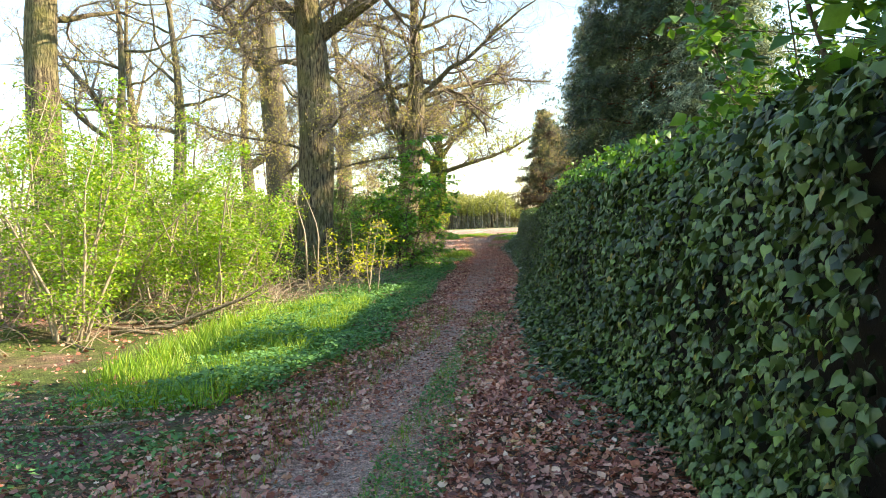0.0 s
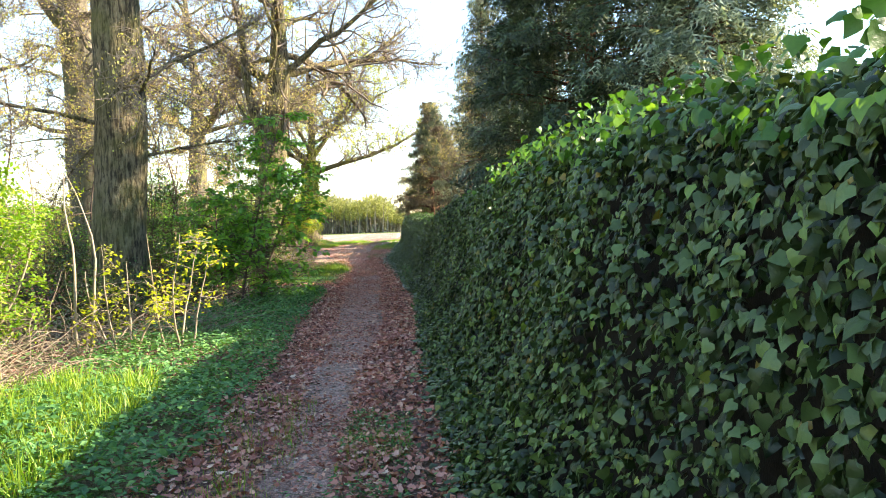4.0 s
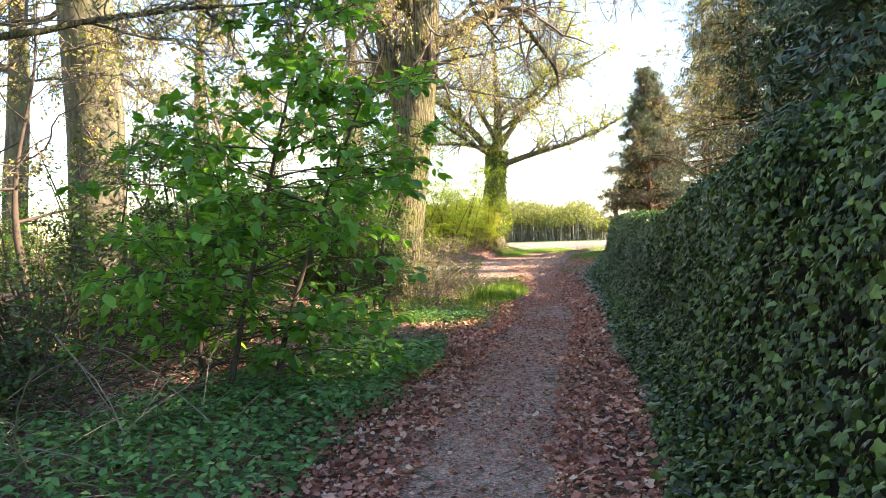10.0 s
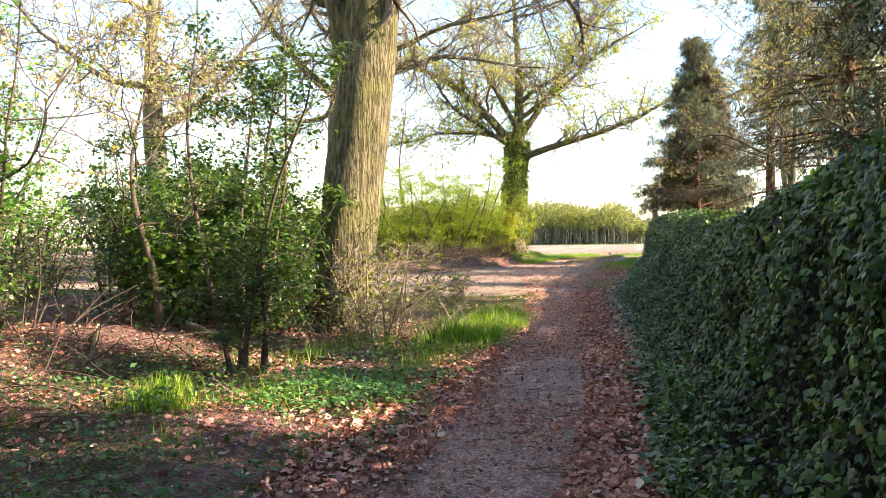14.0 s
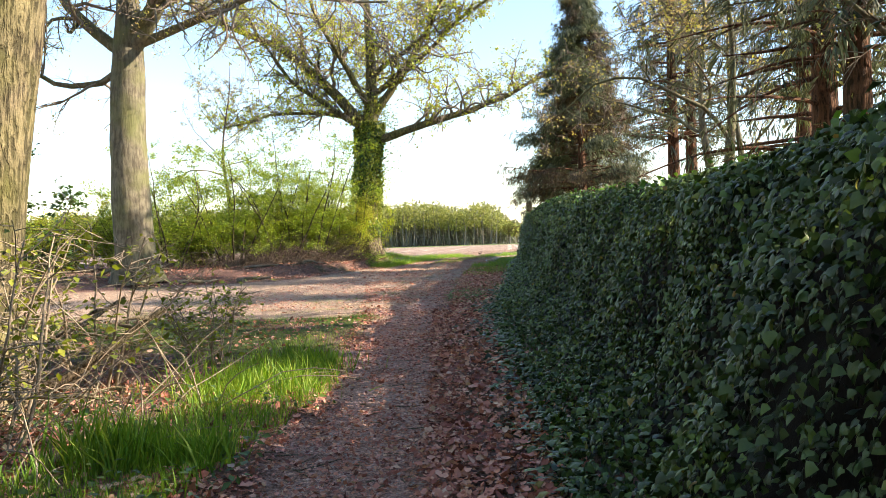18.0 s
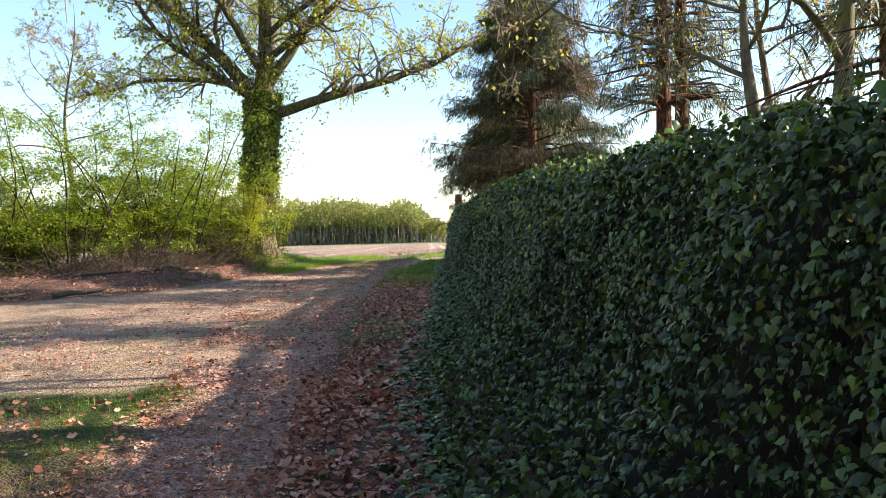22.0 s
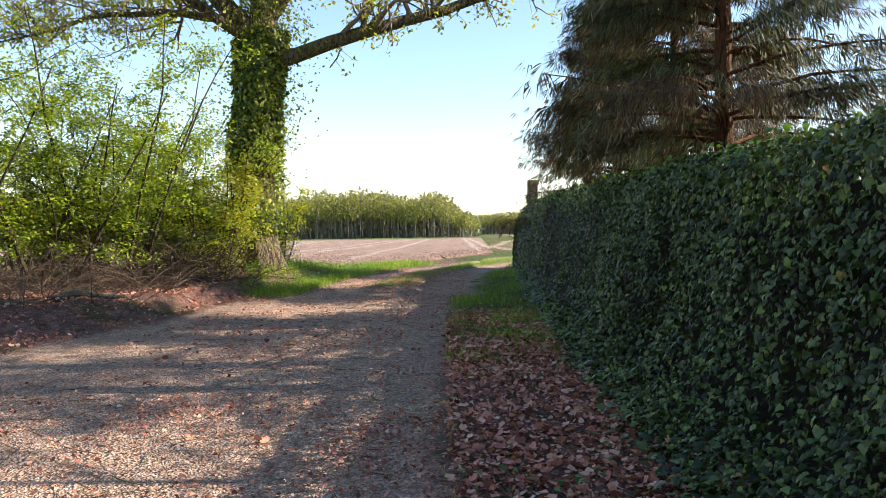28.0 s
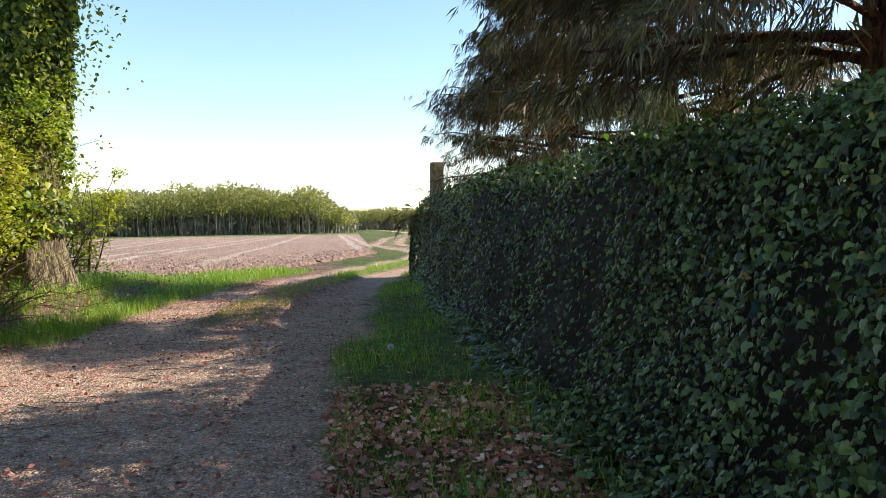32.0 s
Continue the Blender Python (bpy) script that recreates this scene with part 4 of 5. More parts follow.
KITE_T, KITE_F = np.array([(0, 0, 0), (-0.3, 0.42, 0.06), (0, 1, -0.08), (0.3, 0.42, 0.06), (0, 0.45, -0.03)], float), np.array([(0, 4, 1), (1, 4, 2), (2, 4, 3), (3, 4, 0)])
OV, DI = (KITE_T, KITE_F), (DIAM_T, DIAM_F)
for i, (x, y, h, s) in enumerate([(-6.4, 1.9, 3.1, 1.3), (-5.2, 4.4, 2.7, 1.1), (-8.2, 3.2, 3.4, 1.5), (-7.3, 6.3, 3.2, 1.4), (-9.6, 6.4, 3.3, 1.5), (-5.9, 7.9, 2.4, 1.1), (-8.0, -0.6, 3.0, 1.4), (-10.4, 2.6, 3.4, 1.5), (-6.9, 4.0, 2.9, 1.2), (-9.0, 9.2, 3.0, 1.4), (-7.4, 9.9, 2.2, 1.2), (-12.0, 6.0, 3.2, 1.5)]):
    bush("spring_bush", (x, y), h * 1.12, s, 9, OV if x > -6.5 else DI, 9000 if x > -7.5 else 5000, 0.066, M_BRIGHT, "sunlit multi-stemmed bush with fresh yellow-green leaves", 100 + i, bark=M_BARK_PALE, twigs=16, low=0.08)
bush("yellow_sapling", (-3.35, 8.5), 1.75, 0.95, 4, OV, 480, 0.07, M_YELLOW, "small sapling with bright yellow spring leaves", 120, bark=M_BARK_PALE, twigs=6, low=0.3)
bush("yellow_sapling", (-4.0, 8.3), 1.55, 0.8, 4, OV, 380, 0.068, M_YELLOW, "small sapling with bright yellow spring leaves", 121, bark=M_BARK_PALE, twigs=5, low=0.3)
bush("bare_sapling", (-4.6, 8.4), 3.4, 0.4, 2, OV, 60, 0.06, M_YELLOW, "thin pale bare sapling beside the path", 122, bark=M_BARK_PALE, twigs=3, low=0.4)


def beech_sapling(at, seed):
    """The young beech: one thin dark leaning stem and tiers of level sprays of large leaves."""
    r = np.random.default_rng(seed)
    z0 = float(ground_z(*at))
    root = thing("beech_sapling", (at[0], at[1], z0), "young beech with tiers of large fresh green leaves", "sapling")
    for k, (dx, dy, hgt, lean) in enumerate([(0, 0, 4.5, 0.15), (0.35, 0.2, 3.2, 0.26), (-0.4, 0.25, 2.4, -0.1)]):
        b0 = np.array([at[0] + dx, at[1] + dy, z0 - 0.04])
        st = wander(b0, (lean, 0.05, 1.0), hgt, 14, 0.025, 0.0, r)
        st[:, 0] += 0.55 * np.linspace(0, 1, 14) ** 2 * hgt / 4.5
        V, F = tubes([(st, np.linspace(0.03, 0.005, 14))], 8)
        part("stem", mesh_np("stem", V, F, True), M_BARK_TWIG, root)
        nb = int(hgt * 15)
        f = r.uniform(0.06, 0.99, nb)
        q = along(st[None], f[None])[0]
        a = r.uniform(0, 2 * math.pi, nb)
        br = wander_many(q, np.stack([np.cos(a), np.sin(a), np.full(nb, 0.28)], -1), (2.15 - 1.6 * f) * r.uniform(0.55, 1.05, nb), 8, 0.1, -0.03, r)
        V, F = tubes_many(br, np.tile(np.linspace(0.009, 0.002, 8), (nb, 1)), 4)
        q2 = along(br, r.uniform(0.25, 1.0, (nb, 11))).reshape(-1, 3)
        d2 = np.repeat(unit(br[:, -1] - br[:, 0]), 11, axis=0) + rand_dirs(len(q2), r) * (1, 1, 0.2)
        t2 = wander_many(q2, d2, r.uniform(0.15, 0.36, len(q2)), 4, 0.08, -0.03, r)
        V2, F2 = tubes_many(t2, np.tile(np.linspace(0.004, 0.0015, 4), (len(t2), 1)), 3)
        part("twigwork", mesh_np("twigwork", np.concatenate([V, V2]), np.concatenate([F, F2 + len(V)])), M_BARK_TWIG, root, kind="stuff")
        P = along(t2, r.uniform(0.3, 1.0, (len(t2), 3))).reshape(-1, 3) + r.normal(size=(len(t2) * 3, 3)) * 0.02
        T = np.repeat(unit(t2[:, -1] - t2[:, 0]), 3, axis=0) + r.normal(size=P.shape) * 0.6 + np.array([0, 0, -0.4])
        N = np.array([0, 0, 1.0]) + r.normal(size=P.shape) * 0.35
        add_leaves("foliage", OVAL_T, OVAL_F, P, T, N, r.uniform(0.08, 0.16, len(P)), M_BEECH, root)
    return root


beech_sapling((-3.85, 14.75), 130)
for i, (x, y, h, s, n, m) in enumerate([(-7.0, 17.0, 1.5, 1.1, 1500, M_DARKLEAF), (-6.6, 15.6, 1.3, 1.0, 1300, M_DARKLEAF), (-7.8, 14.4, 1.6, 1.2, 1500, M_DARKLEAF), (-8.6, 18.2, 1.8, 1.3, 1500, M_BEECH),
                                        (-10.5, 15.5, 1.8, 1.3, 1300, M_BRIGHT), (-9.0, 23.5, 1.7, 1.4, 1800, M_DARKLEAF), (-11.5, 22.5, 1.8, 1.4, 1500, M_BRIGHT)]):
    bush("woodland_shrub", (x, y), h, s, 7, OV, n, 0.065, m, "leafy woodland shrub among brambles", 140 + i)
for i, (x, y, h, s, n, m) in enumerate([(-5.3, 11.4, 0.9, 0.9, 1500, M_DARKLEAF), (-4.9, 13.0, 1.0, 0.9, 1500, M_DARKLEAF), (-6.4, 12.0, 1.1, 1.0, 1600, M_DARKLEAF), (-4.9, 16.6, 0.9, 0.9, 1400, M_DARKLEAF), (-6.0, 18.4, 2.0, 1.2, 2600, M_BEECH), (-6.9, 20.0, 3.4, 1.4, 4600, M_DARKLEAF), (-8.0, 21.8, 3.8, 1.5, 4600, M_BEECH), (-7.3, 18.0, 2.8, 1.3, 3400, M_DARKLEAF)]):
    bush("leafy_shrub", (x, y), h, s, 6, OV, n, 0.068, m, "dark leafy shrub in the undergrowth beside the oak", 950 + i, twigs=14, low=0.08)
bush("holly_sapling", (-4.85, 22.3), 4.4, 1.15, 5, OV, 9000, 0.066, M_DARKLEAF, "slender young tree with small dark green leaves", 160, twigs=22, low=0.1)
for i, (x, y, h, s, n) in enumerate([(-8.0, 25.0, 2.6, 1.3, 6000), (-6.9, 26.2, 2.2, 1.0, 4500), (-9.1, 29.8, 2.9, 1.4, 5000), (-10.6, 29.0, 2.8, 1.4, 5000), (-7.9, 30.6, 2.2, 1.2, 4000), (-9.6, 26.4, 2.2, 1.3, 3000), (-12.2, 30.4, 2.6, 1.4, 3500)]):
    bush("evergreen_shrub", (x, y), h, s, 7, OV, n, 0.075, M_DARKLEAF, "dense glossy evergreen shrub below the oak", 170 + i)
for i, (x, y, h, s) in enumerate([(-6.6, 26.0, 2.5, 1.2), (-7.8, 26.6, 2.8, 1.3), (-7.2, 25.0, 2.2, 1.2), (-9.2, 27.8, 3.0, 1.4)]):
    bush("laurel", (x, y), h, s, 8, OV, 4200, 0.1, M_LAUREL, "glossy laurel with sunlit leaves beside the thick oak", 970 + i, group="evergreens by the oak", twigs=14, low=0.06)
bush("laurel", (4.3, 1.9), 4.4, 1.6, 8, OV, 3600, 0.15, M_IVY_YOUNG, "tall laurel with bright leaves above the hedge", 190, group="shrubs behind the hedge", twigs=14, low=0.3)
# Row added mostly out of view to shade the ground where the path starts.
for i, (x, y, h) in enumerate([(4.6, -1.4, 6.4), (4.7, -3.2, 6.8), (4.8, -5.2, 7.2), (5.0, -8.6, 7.2), (5.4, -12.0, 7.0)]):
    bush("laurel", (x, y), h, 2.6, 9, DI, 5200 if i < 2 else 11000, 0.18, M_IVY_YOUNG if i < 2 else M_LAUREL, "tall dark laurel above the hedge, mostly out of view", 750 + i, group="shrubs behind the hedge", twigs=14, low=0.3)
bush("laurel", (3.9, 0.6), 4.0, 1.5, 8, OV, 2800, 0.14, M_IVY_YOUNG, "bright laurel just above the hedge", 192, group="shrubs behind the hedge", twigs=14, low=0.3)
bush("laurel", (7.0, 2.6), 5.4, 2.2, 8, OV, 3500, 0.15, M_DARKLEAF, "tall dark laurel above the hedge, mostly out of view", 191, group="shrubs behind the hedge", twigs=14, low=0.3)
for i, (x, y, h, s) in enumerate([(-4.5, 25.9, 1.5, 1.1), (-5.0, 28.1, 1.5, 1.1), (-6.6, 28.7, 1.3, 1.0), (-4.4, 29.4, 0.9, 0.8), (-5.2, 26.6, 1.7, 1.1)]):
    bush("twiggy_shrub", (x, y), h, s, 8, OV, 420, 0.075, M_OLIVE, "tangled twiggy shrub with few olive-yellow leaves", 180 + i, bark=M_BARK_PALE, twigs=9)
for i in range(22):
    r = np.random.default_rng(200 + i)
    x = -8.2 - i * 0.72 + r.uniform(-0.3, 0.3)
    y = np.interp(x, [-24, -14, -8], [45, 48.5, 53.5]) + (i % 3) * 1.1 + r.uniform(-0.4, 0.4)
    h = (2.5, 1.7, 2.1)[i % 3] * (1.2 if x > -11 else 1.0)
    bush("bank_bush", (x, y), h, 1.25, 9, DI, 8000, 0.07, M_BANK if i % 4 else M_OAKLEAF, "yellow-green bush on the bank behind the lane", 200 + i, bark=M_BARK_STEM, group="bushes on the bank", twigs=11, low=0.03)
for i, (x, y, h) in enumerate([(-9.7, 49.4, 4.8), (-11.2, 48.4, 4.6), (-8.9, 50.6, 4.6), (-13.0, 47.4, 4.2), (-9.4, 51.8, 4.2), (-8.6, 53.6, 3.4), (-10.9, 50.6, 3.8), (-12.6, 49.6, 3.2), (-14.5, 48.6, 3.2), (-10.0, 53.6, 3.6)]):
    bush("tall_bush", (x, y), h, 2.3, 5, DI, 8500, 0.068, M_BANK, "tall arching bush with light spring leaves", 240 + i, bark=M_BARK_STEM, group="bushes on the bank", twigs=15, flat=0.12, low=0.12)
for i, (x, y) in enumerate([(-8.3, 51.2), (-7.9, 52.9), (-8.5, 55.6), (-7.9, 56.9)]):
    bush("bramble", (x, y), 1.2, 1.0, 9, DI, 500, 0.06, M_OAKLEAF, "brown bramble thicket at the foot of the oak", 250 + i, group="bushes on the bank", twigs=10)
for i in range(16):
    r = np.random.default_rng(270 + i)
    x, y = -13 - r.uniform(0, 12), -4 + i * 2.6
    bush("background_shrub", (x, y), r.uniform(1.9, 2.9), 1.6, 5, DI, 1500, 0.1, (M_BRIGHT, M_OAKLEAF, M_BUD)[i % 3], "thin shrub at the back of the wood", 270 + i, group="shrubs in the wood", twigs=9)


for i in range(26):
    r = np.random.default_rng(900 + i)
    x, y = -9.5 - r.uniform(0, 9) - 0.12 * i, 11 + i * 1.05 + r.uniform(-0.6, 0.6)
    if y > 33:
        x, y = x - 4, y - 6
    bush("thicket_shrub", (x, y), r.uniform(1.7, 3.3), 1.7, 6, DI, 1500, 0.065, (M_BUD, M_OLIVE, M_DARKLEAF, M_BUD)[i % 4], "brown twiggy shrub with first small leaves in the wood", 900 + i, group="shrubs in the wood", twigs=12, low=0.05)
bush("yellow_sapling", (-7.75, 58.0), 2.3, 0.75, 5, OV, 1900, 0.075, M_YELLOW, "leafy yellow-green sapling beside the oak's trunk", 123, bark=M_BARK_TWIG, twigs=10, low=0.1)


# ---- conifers behind the hedge ----
def conifer(name, at, height, radius, seed, material, label, sprays, spray_size, template, bare=0.0, lean_out=0.35, second=None, cone=0.6):
    r = np.random.default_rng(seed)
    z0 = float(ground_z(*at))
    root = thing(name, (at[0], at[1], z0), label, "conifer", "conifers behind the hedge")
    hs = np.linspace(0, height, 12)
    V, F = tubes([(np.stack([np.full(12, at[0]), np.full(12, at[1]), z0 - 0.1 + hs], -1), np.linspace(0.05 + height * 0.014, 0.02, 12))], 12)
    part("trunk", mesh_np("trunk", V, F, True), M_BARK_PINE, root)
    lines, P, T, N = [], [], [], []
    nb = int(height * 15)
    per = max(6, sprays // nb)
    for i in range(nb):
        f = bare + (1 - bare) * ((i + r.uniform(0, 1)) / nb)
        z = z0 + height * f
        rad = radius * min(1.0, (1.03 - f) ** cone * 1.12) * r.uniform(0.7, 1.12) + 0.1
        a = r.uniform(0, 2 * math.pi)
        d = np.array([math.cos(a), math.sin(a), lean_out * r.uniform(0.2, 1.0)])
        ln = wander((at[0], at[1], z), d, rad * 1.08, 7, 0.08, -0.07, r)
        lines.append((ln, np.linspace(0.035, 0.006, 7) * (1.3 - f)))
        u = np.sqrt(r.uniform(0.04, 1, per))
        q = np.stack([np.interp(u * 6, range(7), ln[:, k]) for k in range(3)], -1) + r.normal(size=(per, 3)) * (0.16, 0.16, 0.1)
        P.append(q)
        out_d = np.array([math.cos(a), math.sin(a), 0])
        T.append(out_d * 0.7 + r.normal(size=(per, 3)) * 0.5 + np.array([0, 0, -0.45 if template is SPRAY_T else -1.1]))
        N.append(np.array([0, 0, 1.0]) + out_d * 0.5 + r.normal(size=(per, 3)) * 0.4)
    V, F = tubes(lines, 4)
    part("branchwork", mesh_np("branchwork", V, F, True), M_BARK_PINE, root, kind="stuff")
    P, T, N = np.concatenate(P), np.concatenate(T), np.concatenate(N)
    f = SPRAY_F if template is SPRAY_T else DROOP_F
    size = spray_size * r.uniform(0.6, 1.35, len(P))
    if second is None:
        add_leaves("needles", template, f, P, T, N, size, material, root)
    else:
        m2, share = second
        pick = vnoise(P[:, 1] + P[:, 0], P[:, 2], 1.1, seed) < share
        add_leaves("needles", template, f, P[~pick], T[~pick], N[~pick], size[~pick], material, root)
        add_leaves("dry_needles", template, f, P[pick], T[pick], N[pick], size[pick], m2, root, "dry brown drooping twigs")
    return root


conifer("blue_spruce", (4.9, 10.6), 7.4, 2.1, 302, M_CONIFER_BLUE, "pale grey-green spruce behind the hedge", 8500, 0.3, SPRAY_T, cone=0.75)
conifer("yew", (3.8, 14.6), 11.5, 2.6, 300, M_CONIFER, "dark dense yew rising behind the hedge", 15000, 0.33, SPRAY_T, cone=0.42)
conifer("yew", (3.7, 18.9), 10.5, 2.5, 301, M_CONIFER, "dark dense yew rising behind the hedge", 12000, 0.33, SPRAY_T, cone=0.6)
conifer("fir", (4.0, 22.2), 6.3, 1.7, 312, M_CONIFER, "small dark fir with drooping branches behind the hedge", 3200, 0.32, SPRAY_T, cone=0.8)
conifer("fir", (3.7, 25.4), 8.4, 2.2, 303, M_CONIFER, "tall dark fir with drooping branches behind the hedge", 7000, 0.34, SPRAY_T, cone=0.75)
conifer("fir", (3.3, 32.6), 12.5, 2.2, 304, M_SPRUCE, "tall thin fir with drooping branches behind the hedge", 4200, 0.24, DROOP_T, bare=0.14, cone=0.8)
conifer("fir", (4.4, 29.2), 10.0, 2.2, 308, M_CONIFER_BLUE, "grey-green fir with thin drooping branches behind the hedge", 2200, 0.24, DROOP_T, bare=0.3, cone=0.7)
# Added to close a gap in the row and keep sun off the nettles.
conifer("yew", (4.7, 12.3), 10.0, 2.3, 309, M_CONIFER, "dark yew added between taller conifers behind the hedge", 9000, 0.32, SPRAY_T, cone=0.5)
conifer("spruce", (1.3, 57.0), 7.8, 3.1, 305, M_SPRUCE, "spruce with drooping twigs at the hedge's end", 15000, 0.24, DROOP_T, bare=0.2, second=(M_CONIFER_BROWN, 0.48), cone=0.85)
conifer("spruce", (0.9, 46.7), 8.6, 2.7, 306, M_SPRUCE, "dark conical spruce with dry brown middle close behind the hedge", 19000, 0.2, DROOP_T, bare=0.26, second=(M_CONIFER_BROWN, 0.5), cone=0.9)
conifer("spruce", (1.5, 51.8), 8.0, 2.7, 307, M_SPRUCE, "dark spruce with drooping branches behind the hedge", 15500, 0.21, DROOP_T, bare=0.24, second=(M_CONIFER_BROWN, 0.5), cone=0.85)
for i, (x, y, h) in enumerate([(3.05, 42.9, 11), (3.75, 44.1, 11.5), (2.8, 30.2, 10.5), (4.8, 38.0, 12)]):
    conifer("pine", (x, y), h, 1.7, 310 + i, M_SPRUCE, "slender pine with reddish trunk behind the hedge", 2400, 0.26, DROOP_T, bare=0.3)
for i, (x, y, h) in enumerate([(2.6, 34.5, 8.5), (3.2, 29.6, 8.0), (4.2, 40.5, 8.0), (2.9, 37.6, 7.0)]):
    tree("young_tree", (x, y), (-0.03, 0.02), h, 0.1, 2.8, [], "slim young broadleaf tree with pale spring leaves behind the hedge", "young trees behind the hedge", M_BARK_BEECH, M_BUD, 2600, 0.04, 330 + i, 10, 0.6, sub=(6, 5))


# ---- far woods ----
def far_wood(name, x0, x1, yf, rows, height, seed, label, density=1.0):
    r = np.random.default_rng(seed)
    root = thing(name, ((x0 + x1) / 2, yf(0.5 * (x0 + x1)), float(ground_z((x0 + x1) / 2, yf(0.5 * (x0 + x1))))), label, "woodland", kind="stuff")
    trunks, P, U = [], [], []
    n = int((x1 - x0) / 2.2 * density)
    for j in range(rows):
        for i in range(n):
            x = x0 + (x1 - x0) * (i + r.uniform(0, 1)) / n
            y = yf(x) + j * 4 + r.uniform(-2, 2)
            h = height * r.uniform(0.82, 1.02) * min(1.0, 0.45 + (x1 - x) / 15.0) * (1 + 0.06 * math.sin(x * 0.13) + 0.05 * math.sin(x * 0.41 + 1))
            z = float(ground_z(x, y))
            trunks.append((np.array([(x, y, z - 0.5), (x + r.uniform(-0.4, 0.4), y, z + h * 0.5), (x + r.uniform(-0.8, 0.8), y, z + h * 0.8)]), np.array([0.13, 0.1, 0.04])))
            m = 230
            d = rand_dirs(m, r) * (r.uniform(0.3, 1, m) ** 0.5)[:, None]
            P.append(np.array([x, y, z + h * 0.68]) + d * (3.0, 2.4, h * 0.31))
            u = r.uniform(0, 1, (120, 3))
            U.append(np.array([x, y + 8, z]) + (u - (0.5, 0, 0)) * (4.5, 8, h * 0.9))
    V, F = tubes(trunks, 4)
    part("trunks", mesh_np("trunks", V, F), M_WOODTRUNK, root, kind="stuff")
    P, U = np.concatenate(P), np.concatenate(U)
    add_leaves("understory", DIAM_T * (0.6, 1, 1), DIAM_F, U, rand_dirs(len(U), r) * (0.5, 0.5, 1.2), rand_dirs(len(U), r) * (0.5, 1, 0.2) + np.array([0, -1.0, 0.2]), r.uniform(0.9, 2.0, len(U)), M_WOODUNDER, root)
    add_leaves("crowns", DIAM_T, DIAM_F, P, rand_dirs(len(P), r), rand_dirs(len(P), r) + np.array([0.3, -0.5, 0.7]), r.uniform(0.3, 0.75, len(P)), M_WOODLEAF, root)
    return root


far_wood("far_wood", -150, -3.5, lambda x: 245 + 0.05 * x, 4, 12.6, 400, "distant deciduous wood in first spring green behind the field")
far_wood("far_wood", -14, 60, lambda x: 430, 3, 11, 401, "farther low wooded rise beyond the field", 0.8)


# ---- ground cover ----


def pick(n, x0, x1, y0, y1, seed, clump=0.9, keep=0.5, off_road=True):
    """Random places in a rectangle, gathered in clumps and off the worn ways."""
    r = np.random.default_rng(seed)
    x, y = r.uniform(x0, x1, n), r.uniform(y0, y1, n)
    ok = vnoise(x, y, clump, seed) > 1 - keep - 0.25 * r.uniform(-1, 1, n)
    if off_road:
        z = zones(x, y)
        ok &= (z[0] + z[1] < 0.35 + 0.2 * r.uniform(0, 1, n)) & (x < foot(y) + 0.25)
    return x[ok], y[ok], r


def strip_places(n, left, right, y0, y1, seed):
    """Random places between two lines x(y)."""
    r = np.random.default_rng(seed)
    y = r.uniform(y0, y1, n)
    a, b = left(y), right(y)
    return a + (b - a) * r.uniform(0, 1, n), y, r


def flat_leaves(x, y, r):
    n = len(x)
    P = on_ground(x, y, 0.008 + np.abs(r.normal(size=n)) * 0.02)
    tip = r.normal(size=(n, 3)) * (1, 1, 0.22)
    nrm = np.array([0, 0, 1.0]) + r.normal(size=(n, 3)) * 0.7
    return P, tip, nrm, 0.024 + 0.052 * r.uniform(0, 1, n) ** 1.5


litter = thing("fallen_leaves", (-0.5, 15, 0.03), "reddish brown fallen leaves along both sides of the path", "leaf litter", kind="stuff")
right_side = strip_places(30000, lambda y: np.interp(y, *PATH_R) - 0.12, lambda y: foot(y) + 0.12, -7, 34, 500)
right_far = strip_places(16000, lambda y: np.interp(y, *PATH_R) + 0.15, lambda y: foot(y) + 0.1, 33, 48, 501)
left_side = strip_places(18000, lambda y: np.interp(y, *PATH_L) - 0.75, lambda y: np.interp(y, *PATH_L) + 0.1, -7, 25, 502)
start = strip_places(5200, lambda y: -4.2 + 0 * y, lambda y: -0.9 + 0 * y, -7.5, -1.0, 503)
start_right = strip_places(9500, lambda y: -0.15 + 0 * y, lambda y: foot(y) + 0.1, -7.5, 2.0, 508)
floor_a = pick(21000, -10, -2.2, 12.5, 28.2, 504, 1.6, 0.75)
floor_b = pick(5000, -12, -4.5, -3, 12.5, 505, 1.6, 0.6)
bank = pick(13000, -13.5, -6.2, 42.5, 55.5, 506, 1.3, 0.8)
lawn = pick(3200, -9, -3, 26.5, 33.4, 509, 0.7, 0.6, False)
loose = pick(4500, -6, 0.3, -7, 50, 507, 0.8, 0.6, False)
for name, (x, y, r) in (("right_drift", right_side), ("lane_drift", right_far), ("left_drift", left_side), ("start_drift", start), ("hedge_drift", start_right), ("wood_floor", floor_a), ("thicket_floor", floor_b), ("bank_floor", bank), ("loose_scatter", loose), ("lawn_scatter", lawn)):
    add_leaves(name, DEAD_T, DEAD_F, *flat_leaves(x, y, r), M_DEAD, litter)


def herbs(name, parent, x, y, r, size, height, material, template=OV):
    n = len(x)
    P = on_ground(x, y, r.uniform(0.02, 1, n) ** 0.7 * height * (0.5 + vnoise(x, y, 0.5, 31)))
    add_leaves(name, *template, P, r.normal(size=(n, 3)) * (1, 1, 0.25) + np.array([0, 0, -0.15]), np.array([0, 0, 1.0]) + r.normal(size=(n, 3)) * 0.35, size * r.uniform(0.6, 1.4, n), material, parent)


